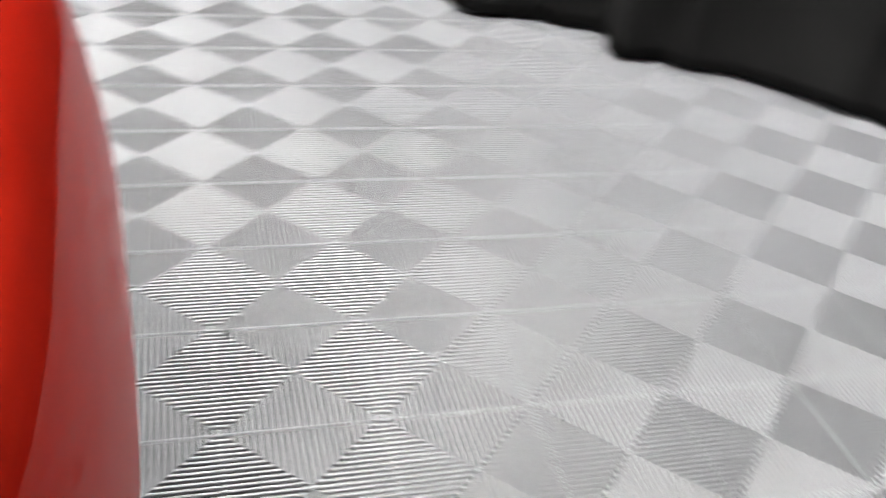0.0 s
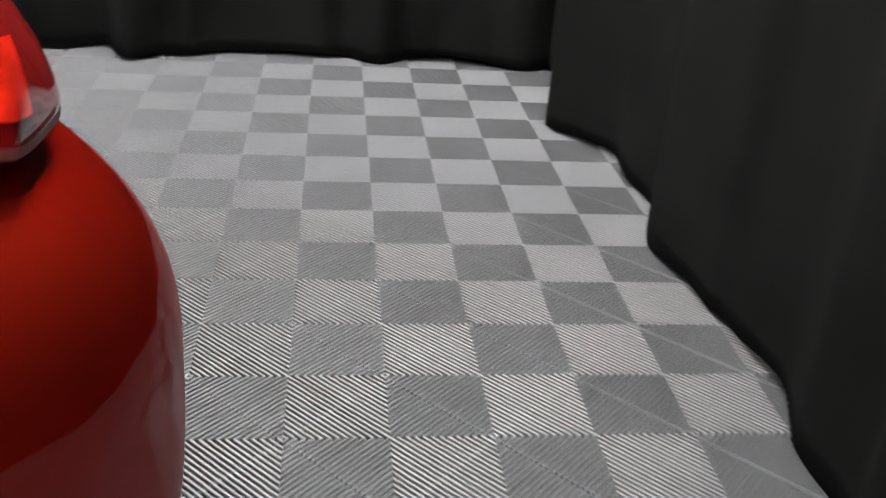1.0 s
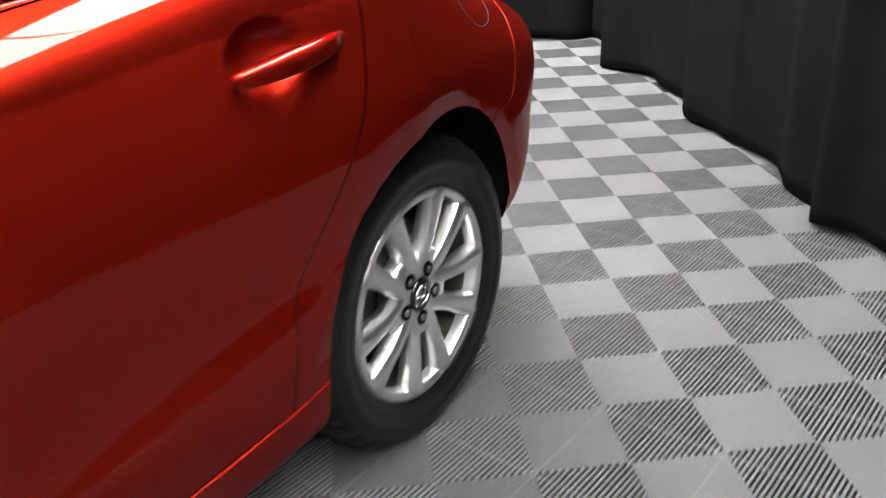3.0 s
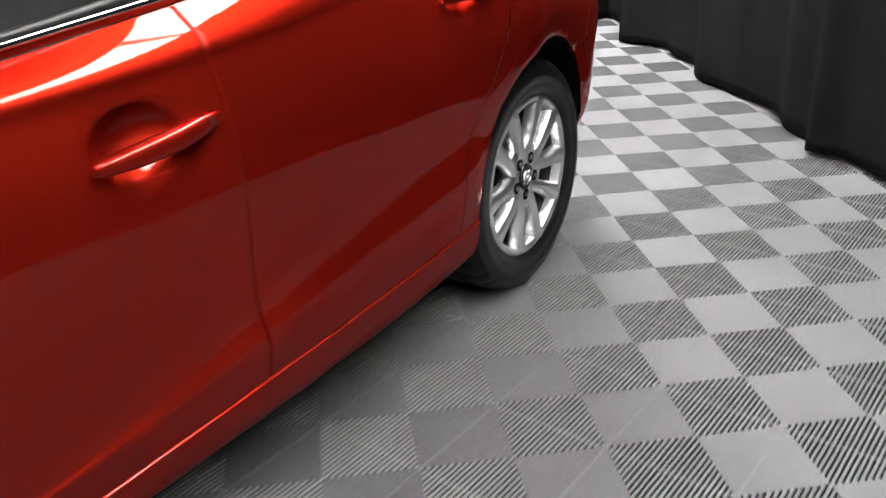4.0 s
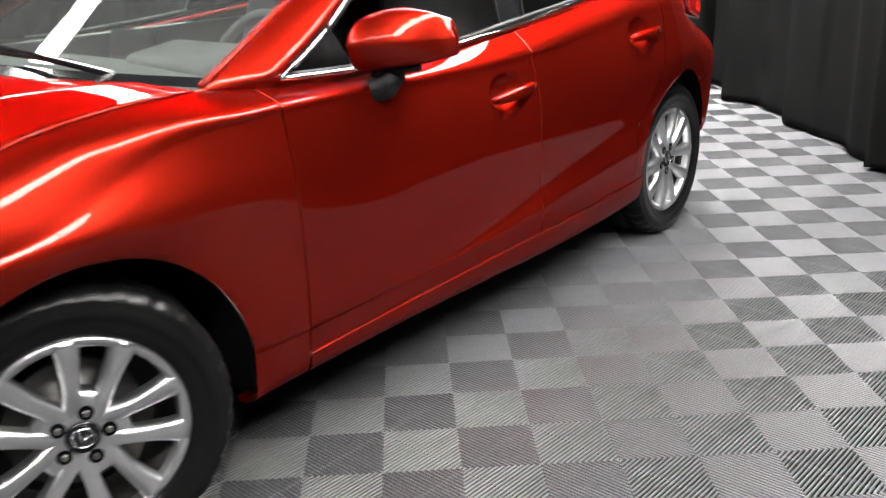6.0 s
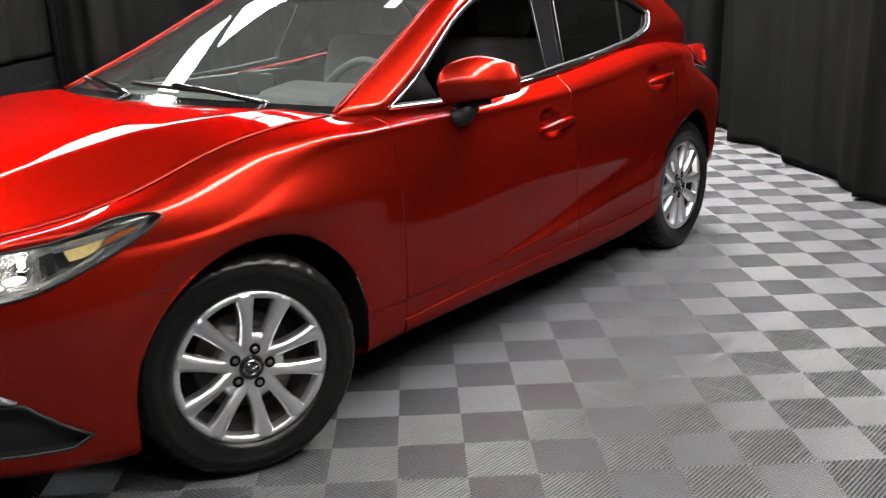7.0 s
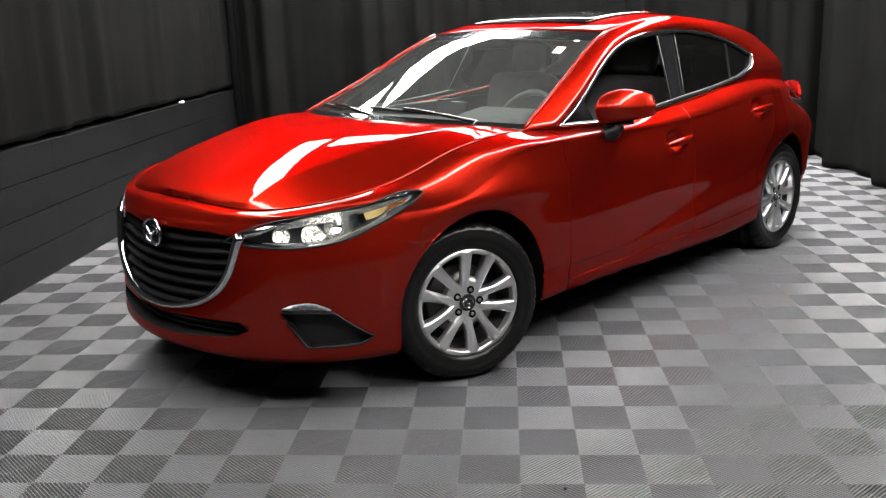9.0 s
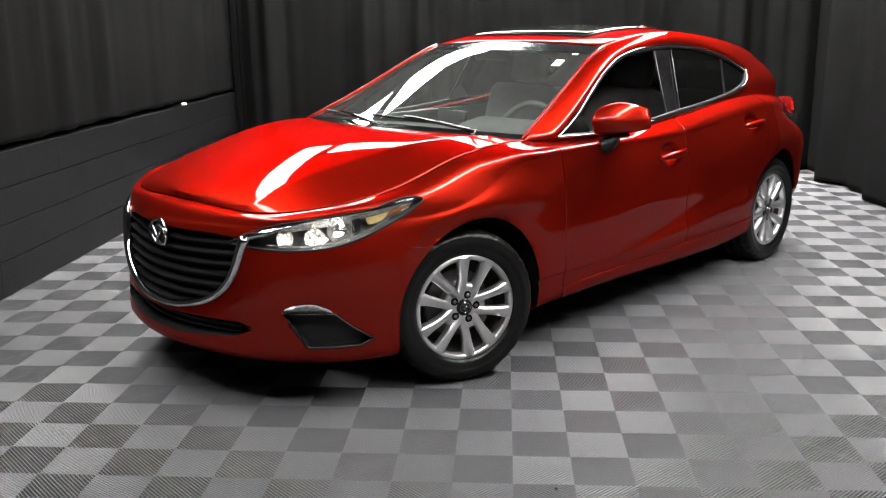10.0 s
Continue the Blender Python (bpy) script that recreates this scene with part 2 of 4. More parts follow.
# ---- ceiling lamps ----
def panel_lamp(x, y, rot=0, lx=0.6, ly=0.6):
    e = tagged(new("panel_lamp"), "flat square LED panel lamp fixed under the black ceiling", "lamp", "ceiling lamps")
    e.matrix_world = pose(x, y, CEIL, 0, 0, rot)
    part("housing", box(bmesh.new(), -lx / 2 - .012, lx / 2 + .012, -ly / 2 - .012, ly / 2 + .012, -.03, 0), M_BLACK, e)
    part("diffuser", box(bmesh.new(), -lx / 2, lx / 2, -ly / 2, ly / 2, -.036, -.0305), M_PANEL, e)
    return e


# the panels hang in a ring round the parking place
for y in np.arange(-5.76, 2.0, 0.63):
    panel_lamp(-4.2, y, 0, 0.36)
for y in np.arange(-5.75, 2.0, 0.63):
    panel_lamp(0.15, y)
for x in np.arange(-3.57, -.2, 0.63):
    panel_lamp(x, -5.85, 0, 0.6, 0.2)
for x in np.arange(-3.57, -.2, 0.63):
    for y in (1.24, 1.87):
        panel_lamp(x, y)
tagged(part("plug", box(bmesh.new(), -4.815, -4.785, .94, .995, .799, .822, .006), mat("white_plastic", (.75, .75, .72), .5)), "small white plastic plug on the block wall's edge", "plug")


def grit(x, y, r):
    """A crumb of dark stone between the ribs."""
    bm = bmesh.new()
    bmesh.ops.create_icosphere(bm, subdivisions=2, radius=r)
    for v in bm.verts:
        v.co *= 1 + .35 * noise.noise(v.co * 180)
        v.co.z *= .7
        v.co += Vector((x, y, r * .5))
    return tagged(part("stone_crumb", bm, M_RUBBER), "small dark crumb of stone lying on the tiles", "stone")


grit(-1.862, -4.238, .007)
# ---- the car ----
car = tagged(new("car"), "red five-door hatchback car with silver alloy wheels parked on the tiles", "car")
car.matrix_world = pose(-1.914, -1.732, 0, 0, 0, -130.48)
HUB, AXLE = 0.325, 1.378


# ---- car body: a band of feature lines from the sill (row 0) to the belt and hood edge (the last row) ----
XF0, XR0 = 0.90, -1.30
ROW_XF = (2.235, 2.315, 2.332, 2.325, 2.318, 2.305, 2.294, 2.283, 2.258, 2.21)
ROW_XR = (-2.09, -2.15, -2.18, -2.195, -2.19, -2.15, -2.09, -2.055, -2.045, -2.04)
ROW_PF = (3.0, 3.0, 3.0, 3.0, 3.0, 3.0, 2.95, 3.0, 3.3, 3.9)
ROW_PR = (3.2, 3.3, 3.4, 3.4, 3.5, 3.5, 2.55, 2.45, 2.55, 3.0)
SHOULDER = spl((-2.2, -1.7, -1.2, -.9, 0, .5, .9, 1.15, 1.4, 1.65, 1.9, 2.27), (.86, .905, .952, .942, .895, .902, .905, .885, .800, .762, .758, .735))
BELT = spl((-2.05, -1.85, -1.6, -1.2, -.95, -.5, 0, .5, .74, .95, 1.2, 1.4, 1.55, 1.70, 1.82, 1.93, 2.07, 2.15, 2.18, 2.21), (.958, .976, 1.002, 1.034, 1.033, .997, .955, .935, .945, .965, .958, .928, .885, .845, .822, .805, .783, .784, .795, .808))
CROWN = spl((.9, 1.2, 1.4, 1.6, 1.8, 2.0, 2.1, 2.17, 2.21), (.985, 1.000, .992, .971, .936, .885, .851, .826, .811))
ROW_Z = (
    spl((-2.2, -1.7, -1.5, -1, 0, 1, 1.7, 2.2), (.30, .285, .270, .225, .215, .215, .19, .205)),
    spl((-2.2, -1.7, -1.5, -1, 0, 1, 1.7, 2.3), (.33, .318, .300, .247, .240, .238, .21, .235)),
    spl((-2.2, -1.7, -.9, 0, .9, 1.7, 2.3), (.41, .395, .336, .314, .296, .270, .29)),
    spl((-2.2, -1.7, -.84, -.41, .08, .9, 1.7, 2.3), (.50, .50, .462, .415, .380, .362, .36, .37)),
    spl((-2.2, -1.7, -.8, -.3, .1, .9, 1.7, 2.3), (.60, .60, .545, .490, .435, .415, .46, .47)),
    spl((-2.2, -1.7, -.9, 0, .9, 1.4, 1.7, 2.3), (.75, .74, .72, .69, .67, .66, .63, .60)),
    lambda x: SHOULDER(x) - .040 + .012 * np.clip((x - 1.2) / .3, 0, 1),
    SHOULDER,
    lambda x: SHOULDER(x) + .016 + (BELT(x) - SHOULDER(x)) * (.12 + .20 * np.clip((-x - .3) / .6, 0, 1) + .42 * np.clip((x - .95) / .35, 0, 1) * np.clip((2.2 - x) / .3, 0, 1)) * np.clip((2.05 - x) / .1, 0, 1) + ((BELT(x) - SHOULDER(x)) * .5 - .010) * np.clip((x - 1.95) / .1, 0, 1),
    BELT,
)
ROW_Y = (
    spl((-1.3, 0, .9), (.80, .80, .80)), spl((-1.3, 0, .9), (.86, .865, .862)), spl((-1.3, 0, .9), (.888, .884, .880)),
    spl((-1.3, -.9, -.5, .1, .45, .9), (.896, .897, .897, .894, .889, .888)), spl((-1.3, -.9, -.5, .1, .45, .9), (.899, .885, .884, .885, .892, .895)), spl((-1.3, 0, .9), (.897, .895, .894)),
    spl((-1.3, -.7, 0, .9), (.864, .869, .870, .872)), spl((-1.3, -.7, 0, .9), (.848, .859, .863, .866)), spl((-1.3, -.7, 0, .9), (.828, .845, .853, .853)),
    spl((-1.3, -.9, -.5, 0, .5, .74, .9), (.745, .775, .792, .80, .80, .79, .755)),
)
# vertical panel seams between x = XF0 and XR0
SEAM_R = spl((.15, .45, .62, .72, .79, .92, 1.1), (-.93, -.95, -1.05, -1.12, -1.16, -1.195, -1.215))
SEAM_B = spl((.645, .75, .82, .86, .90, 1.0), (-1.745, -1.772, -1.803, -1.832, -1.855, -1.90))
NV = 12
COLS = (72, 6, 110, 100, 8, 60)


def ellipse_params(a, b, p, n):
    """Angles that step evenly along a superellipse quarter."""
    th = np.linspace(0, np.pi / 2, 2000)
    x, y = a * np.sin(th) ** (2 / p), b * np.cos(th) ** (2 / p)
    s = np.concatenate([[0], np.cumsum(np.hypot(np.diff(x), np.diff(y)))])
    return np.interp(np.linspace(0, s[-1], n), s, th)


def body_grid():
    """Points of the car's left side: columns from the nose's middle to the tail's, rows from the sill up."""
    rows = []
    tf = ellipse_params(1.4, .9, 3.0, COLS[0] + 1)[::-1]
    tr = ellipse_params(.93, .9, 3.4, COLS[5] + 1)
    for r in range(10):
        yf, yr = ROW_Y[r](XF0), ROW_Y[r](XR0)
        fx = XF0 + (ROW_XF[r] - XF0) * np.sin(tf) ** (2 / ROW_PF[r])
        fy = yf * np.cos(tf) ** (2 / ROW_PF[r])
        zz = (.21, .24, .33, .42, .50, .7, .88, .915, .94, 1.04)[r]
        st = (XF0, .80 + .02 * (zz - .3), -.265 + .04 * (zz - .4), float(SEAM_R(zz)), XR0)
        mx = np.concatenate([np.linspace(st[i], st[i + 1], COLS[i + 1] + 1)[1:] for i in range(4)])
        my = ROW_Y[r](mx)
        rx = XR0 + (ROW_XR[r] - XR0) * np.sin(tr[1:]) ** (2 / ROW_PR[r])
        ry = yr * np.cos(tr[1:]) ** (2 / ROW_PR[r])
        u = (XR0 - rx) / (XR0 - ROW_XR[r])
        ry = ry * (1 - .060 * np.sin(np.pi * u))
        fx = fx - .028 * np.clip(1 - (fy / .42) ** 2, 0, 1)
        fx = fx - .06 * np.sin(np.pi / 2 * np.clip(fy / .5, 0, 1)) ** 2 * np.clip((fx - 1.5) / .6, 0, 1)
        fy = fy - {8: .020, 7: .004}.get(r, 0) * np.exp(-((fx - 1.40) / .26) ** 2) * (fy > .5)
        x, y = np.concatenate([fx, mx, rx]), np.concatenate([fy, my, ry])
        y[0] = y[-1] = 0
        rows.append(np.stack([x, y, ROW_Z[r](x)], 1))
    rows = np.array(rows)                       # rows, columns, 3
    t = np.linspace(0, 9, 9 * NV + 1)
    k = np.arange(10.0)
    out = np.zeros((len(t), rows.shape[1], 3))
    for c in range(rows.shape[1]):
        for a in range(3):
            out[:, c, a] = spl(k, rows[:, c, a])(t)
    return out.transpose(1, 0, 2)               # columns, rows, 3


def dent(g, x, z, lx, lz, d, tilt=0.0):
    """Press a smooth bowl into the side."""
    dx, dz = g[..., 0] - x, g[..., 2] - z
    a, b = dx * math.cos(tilt) + dz * math.sin(tilt), dz * math.cos(tilt) - dx * math.sin(tilt)
    g[..., 1] -= d * np.clip(1 - (a / lx) ** 2 - (b / lz) ** 2, 0, 1) ** 0.75 * (g[..., 1] > .5)


G = body_grid()
# swollen fenders over the wheels
ARCH = ((1.362, .325, .388, .378), (-1.400, .325, .385, .376))
for wx0, az, amp, cut in ((1.37, .752, .026, .0), (-1.37, .770, .012, .0)):
    f = np.exp(-((G[..., 0] - wx0) / .40) ** 2) * (G[..., 1] > .4)
    G[..., 1] += f * (amp * np.exp(-((G[..., 2] - az) / np.where(G[..., 2] > az, .085, .060)) ** 2) - cut * np.exp(-((G[..., 2] - .865) / .065) ** 2))
# the flat lip that leans inwards round each arch
for ax, az, ra, rb in ARCH:
    d = np.hypot((G[..., 0] - ax), (G[..., 2] - az) * ra / rb) - ra
    d = np.where(G[..., 2] < az, np.abs(G[..., 0] - ax) - ra, d)
    k = np.clip(1 - d / .066, 0, 1.2)
    G[..., 1] -= .0095 * k * np.clip((G[..., 2] - .24) / .2, 0, 1) * (G[..., 1] > .4)
HANDLES = ((-.105, .812), (-1.0, .893))
for hx, hz in HANDLES:
    dent(G, hx + .030, hz + .002, .080, .055, .046)
C_DOOR, C_MID = COLS[0] + COLS[1], COLS[0] + COLS[1] + COLS[2]
C_REAR = C_MID + COLS[3]
C_TAIL = C_REAR + COLS[4] + int(np.argmin(np.abs(G[C_REAR + COLS[4]:, 5 * NV, 0] + 1.75)))
# the bumper seam runs forward below the bend
for j in range(G.shape[1]):
    i = np.arange(len(G), dtype=float)
    goal = float(SEAM_B(G[C_TAIL, j, 2])) + .10 * np.clip((.645 - G[C_TAIL, j, 2]) / .03, 0, 1)
    sh = C_TAIL - np.interp(-goal, -G[C_REAR:, j, 0], np.arange(C_REAR, len(G)))
    i -= sh * np.clip(1 - np.abs(i - C_TAIL) / 14, 0, 1)
    G[:, j] = np.stack([np.interp(i, np.arange(len(G)), G[:, j, a]) for a in range(3)], 1)
C_END = G.shape[0] - 1


def normals(g):
    a, b = np.gradient(g, axis=0), np.gradient(g, axis=1)
    n = np.cross(a, b)
    n /= np.maximum(np.linalg.norm(n, axis=2, keepdims=True), 1e-9)
    return n * np.sign(n[..., 1:2].mean())


def arch_cut(v, faces):
    """Open the wheel arches in a sheet: drop what lies inside, draw the edge onto the arch line."""
    inside, own = np.zeros(len(v), bool), np.zeros(len(v), int)
    for k, (ax, az, ra, rb) in enumerate(ARCH):
        d = np.hypot((v[:, 0] - ax) / ra, (v[:, 2] - az) / rb)
        d = np.where(v[:, 2] < az, np.abs(v[:, 0] - ax) / ra, d)
        inside |= d < 1
        own[d < 1] = k
    keep = [f for f in faces if not all(inside[i] for i in f)]
    used = sorted({i for f in keep for i in f})
    for i in used:
        if inside[i]:
            ax, az, ra, rb = ARCH[own[i]]
            dx, dz = (v[i, 0] - ax) / ra, (v[i, 2] - az) / rb
            if v[i, 2] < az:
                v[i, 0] = ax + math.copysign(ra, dx)
            else:
                q = max(math.hypot(dx, dz), 1e-6)
                v[i, 0], v[i, 2] = ax + ra * dx / q, az + rb * dz / q
    idx = {o: n for n, o in enumerate(used)}
    return v[used], [tuple(idx[i] for i in f) for f in keep]


def flanged(g, nrm, edges, depth, gap):
    """Vertices and quads of a panel whose edges roll inwards at the seams."""
    g, nrm = g.copy(), nrm.copy()
    for key in "lrbt":
        if key not in edges:
            continue
        ax = 0 if key in "lr" else 1
        if key in "rt":
            g, nrm = np.flip(g, ax), np.flip(nrm, ax)
        e, nx = np.take(g, 0, ax), np.take(g, 1, ax)
        d = nx - e
        ln = np.maximum(np.linalg.norm(d, axis=1, keepdims=True), 1e-6)
        d, ne = d / ln, np.take(nrm, 0, ax)
        lines = [e + d * gap - ne * depth, e + d * gap - ne * .0040, e + d * (gap + .0012) - ne * .0014, e + d * np.minimum(gap + .0030, ln * .4), e + d * np.minimum(gap + .0052, ln * .6)]
        g = np.concatenate([np.stack(lines, ax), np.delete(g, 0, ax)], ax)
        nrm = np.concatenate([np.stack([ne] * 5, ax), np.delete(nrm, 0, ax)], ax)
        if key in "rt":
            g, nrm = np.flip(g, ax), np.flip(nrm, ax)
    return g.reshape(-1, 3), gridfaces(*g.shape[:2])


NRM = normals(G)


def panel(name, c0, c1, r0, r1, m=None, label="", edges="lrtb", depth=0.016, gap=0.0010, out=0.0):
    """A body panel cut from the grid, its edges turned inwards at the seams, on both sides of the car."""
    v, faces = flanged(G[c0:c1 + 1, r0:r1 + 1], NRM[c0:c1 + 1, r0:r1 + 1], edges, depth, gap)
    v, faces = arch_cut(v, faces)
    v[:, 1] += out
    w = v * np.array([1, -1, 1])
    m = m or M_RED
    return obj(name, v, faces, m, car, label), obj(name, w, [f[::-1] for f in faces], m, car, label)


TOP = 9 * NV
def wrap(cols, r0, r1, edges, gap=0.0010):
    """A piece that wraps round an end of the car from one side to the other; cols run from the middle outwards."""
    h, n = G[cols][:, r0:r1 + 1], NRM[cols][:, r0:r1 + 1]
    m = np.array([1, -1, 1])
    return flanged(np.concatenate([h[::-1] * m, h[1:]]), np.concatenate([n[::-1] * m, n[1:]]), edges, 0.016, gap)


def inpoly(p, poly):
    x, y, c = p[0], p[1], False
    for (x0, y0), (x1, y1) in zip(poly, poly[1:] + poly[:1]):
        if (y0 > y) != (y1 > y) and x < (x1 - x0) * (y - y0) / (y1 - y0) + x0:
            c = not c
    return c


def cut_hole(bm, poly, axes, ok, depth, way, index):
    """Cut an outline (in two of the axes) into a sheet and sink what lies inside; returns the faces as they were."""
    a, b = axes
    cx, cy = sum(p[0] for p in poly) / len(poly), sum(p[1] for p in poly) / len(poly)
    for p, q in zip(poly, poly[1:] + poly[:1]):
        lo = [min(p[k], q[k]) - .03 for k in (0, 1)]
        hi = [max(p[k], q[k]) + .03 for k in (0, 1)]
        fs = [f for f in bm.faces if ok(f.calc_center_median()) and max(v.co[a] for v in f.verts) > lo[0] and min(v.co[a] for v in f.verts) < hi[0] and max(v.co[b] for v in f.verts) > lo[1] and min(v.co[b] for v in f.verts) < hi[1]]
        co, no = Vector((0, 0, 0)), Vector((0, 0, 0))
        co[a], co[b] = p
        no[a], no[b] = q[1] - p[1], p[0] - q[0]
        geom = list({*fs, *(e for f in fs for e in f.edges), *(v for f in fs for v in f.verts)})
        bmesh.ops.bisect_plane(bm, geom=geom, plane_co=co, plane_no=no.normalized(), dist=1e-5)
    ins = [f for f in bm.faces if ok(f.calc_center_median()) and inpoly((f.calc_center_median()[a], f.calc_center_median()[b]), poly)]
    skin = ([], [])
    ids = {}
    for f in ins:
        for v in f.verts:
            if v not in ids:
                ids[v] = len(skin[0])
                skin[0].append(tuple(v.co))
        skin[1].append(tuple(ids[v] for v in f.verts))
    r = bmesh.ops.extrude_face_region(bm, geom=ins)
    vs = [g for g in r["geom"] if isinstance(g, bmesh.types.BMVert)]
    bmesh.ops.translate(bm, verts=vs, vec=Vector(way) * depth)
    bmesh.ops.delete(bm, geom=[f for f in ins if f.is_valid], context="FACES_ONLY")
    vset = set(vs)
    for f in bm.faces:
        if any(v in vset for v in f.verts):
            f.material_index = index
            f.smooth = False
    return skin


M_BEZEL = mat("grey_lamp_bezel", (.20, .20, .205), .3, metal=.6, coat=.5)
# nose and fenders: one wrapped piece with openings for the grille, intake, lamps and fog lights
v, fs = wrap(list(range(0, C_DOOR + 1)), 0, TOP, "lrtb")
v, fs = arch_cut(v, fs)
me = bpy.data.meshes.new("front_body")
me.from_pydata([tuple(p) for p in v], [], [f[::-1] for f in fs])
bm = bmesh.new()
bm.from_mesh(me)
bpy.data.meshes.remove(me)
for f in bm.faces:
    f.smooth = True
GRILLE = [(0, .700), (.15, .703), (.30, .702), (.425, .690), (.418, .64), (.40, .57), (.365, .51), (.30, .455), (.20, .418), (.10, .400), (0, .395)]
GRILLE = GRILLE + [(-y, z) for y, z in GRILLE[-2:0:-1]]
INTAKE = [(0, .368), (.20, .371), (.34, .374), (.435, .374), (.468, .345), (.40, .316), (.18, .296), (0, .292)]
INTAKE = INTAKE + [(-y, z) for y, z in INTAKE[-2:0:-1]]
FOG = [(.575, .418), (.705, .408), (.772, .300), (.750, .278), (.640, .282)]
LAMP = [(2.205, .672), (2.13, .655), (2.03, .655), (1.93, .672), (1.82, .712), (1.70, .768), (1.625, .815), (1.70, .825), (1.82, .800), (1.93, .782), (2.07, .757), (2.17, .712)]
cut_hole(bm, GRILLE, (1, 2), lambda c: c.x > 2.0, .05, (-1, 0, 0), 1)
cut_hole(bm, INTAKE, (1, 2), lambda c: c.x > 2.0, .09, (-1, 0, 0), 1)
LENS = {}
for s in (1, -1):
    cut_hole(bm, [(y * s, z) for y, z in FOG][::s], (1, 2), lambda c: c.x > 1.5 and c.z < .6, .035, (-.8, -.6 * s, 0), 1)
    LENS[s] = cut_hole(bm, LAMP, (0, 2), lambda c: c.y * s > .3 and c.x > 1.4, .055, (-.55, -.83 * s, 0), 2)
ob = part("front_body", bm, M_RED, car, "red front bumper and fenders with openings for grille and lamps")
ob.data.materials.append(M_BLACK)
ob.data.materials.append(M_BEZEL)
panel("front_door", C_DOOR, C_MID, 2 * NV, TOP, label="red front door")
panel("rear_door", C_MID, C_REAR, 2 * NV, TOP, label="red rear door")
panel("sill", C_DOOR, C_REAR + 4, 0, 2 * NV, label="red sill under the doors", edges="tb", out=.004)
panel("rear_quarter", C_REAR, C_TAIL, 0, TOP, label="red rear quarter panel", edges="r")
v, fs = wrap(list(range(C_END, C_TAIL - 1, -1)), 0, TOP, "lrtb")
v, fs = arch_cut(v, fs)
obj("rear_body", v, fs, M_RED, car, "red rear bumper and lower tailgate")

# hood: from the top edge of the nose to the foot of the windscreen
HC = int(np.argmin(np.abs(G[:COLS[0] + 6, TOP, 0] - 0.94)))
e = G[:HC + 1, TOP]
NC, NF = 22, 16
hood = np.zeros((HC + 1, 2 * (NC + NF) + 1, 3))
for i in range(HC + 1):
    x, y, z = e[i]
    s = min(max((ROW_XF[7] - x) / (ROW_XF[7] - .94), 0), 1)
    rise = max(float(CROWN(x)) - z, 0.006)
    qc = min(max((.37 + .27 * s) / max(y, .01), .55), .9)      # the crease that runs from the grille's corner to the screen's
    hq = np.concatenate([np.linspace(0, qc, NC + 1), qc + (1 - qc) * np.linspace(0, 1, NF + 1)[1:] ** 1.3])
    fc = .76 - .03 * s
    u = np.clip((hq - qc) / (1 - qc), 0, 1)
    f = np.where(hq <= qc, 1 - (1 - fc) * (hq / qc) ** 2.5, fc * (1 - u) ** 1.12)
    b = min(max((s - .02) / .34, 0), 1)
    b = b * b * (3 - 2 * b)
    f = f * b + (1 - hq ** 2.2) * (1 - b)
    q, f = np.concatenate([-hq[:0:-1], hq]), np.concatenate([f[:0:-1], f])
    hood[i, :, 0] = x + 0.20 * s ** 3 * (1 - np.abs(q) ** 2.2)
    hood[i, :, 1] = y * q
    hood[i, :, 2] = z + 0.003 + rise * f
sheet("hood", hood[:, :], M_RED, car, "red hood with a raised middle", thick=0.006, flip=False)

# greenhouse outlines in side view: the window opening and the frame round it
def line(pts, n):
    """n points along a smooth line through a few 3D or 2D points, evenly spaced."""
    p = np.array(pts, float)
    d = np.concatenate([[0], np.cumsum(np.linalg.norm(np.diff(p, axis=0), axis=1))])
    t = np.linspace(0, d[-1], n)
    return np.stack([spl(d, p[:, k])(t) for k in range(p.shape[1])], 1)


def gy(x, z):
    """Half width of the side glass at a height."""
    return .800 - .36 * (z - .96) - .22 * (z - .96) ** 2 - .035 * np.clip(-x - .6, 0, 2) ** 1.5


NB, NR, NT = 36, 12, 50
win = np.concatenate([line([(.74, .968), (.48, .957), (0, .974), (-.30, .997), (-.63, 1.026), (-.95, 1.060)], NB)[:-1],
                      line([(-.95, 1.060), (-1.08, 1.086), (-1.165, 1.120), (-1.205, 1.170)], NR)[:-1],
                      line([(-1.205, 1.170), (-1.06, 1.232), (-.79, 1.302), (-.46, 1.334), (-.2, 1.325), (.08, 1.285), (.36, 1.165), (.57, 1.045), (.74, .968)], NT)[:-1]])
winxyz = np.stack([win[:, 0], gy(win[:, 0], win[:, 1]), win[:, 1]], 1)
ic = [int(np.argmin(np.abs(G[:, TOP, 0] - x))) for x in (.94, -1.86)]
low = line(G[ic[0]:ic[1] + 1:9, TOP], NB)
RAIL = [(-1.62, .555, 1.232), (-1.46, .570, 1.283), (-1.30, .578, 1.318), (-1.1, .584, 1.352), (-.8, .590, 1.387), (-.44, .592, 1.404), (-.1, .588, 1.378), (.12, .586, 1.335), (.40, .632, 1.215), (.66, .685, 1.090), (.94, .752, .968)]
tail = G[ic[1], TOP]
rear = line([tuple(tail), (-1.77, .625, 1.085), (-1.62, .555, 1.232)], NR)
rail = line(RAIL, NT)
outer = np.concatenate([low[:-1], rear[:-1], rail[:-1]])
ring = np.zeros((5, len(win), 3))
for i, s in enumerate((0, .3, .6, .85, 1)):
    ring[i] = winxyz * (1 - s) + outer * s
    ring[i, :, 1] += .022 * s * (1 - s) * 4 * np.clip((ring[i, :, 2] - 1.0) / .3, 0, 1)
back = np.concatenate([winxyz[None] - np.array([0, .02, 0]), ring])
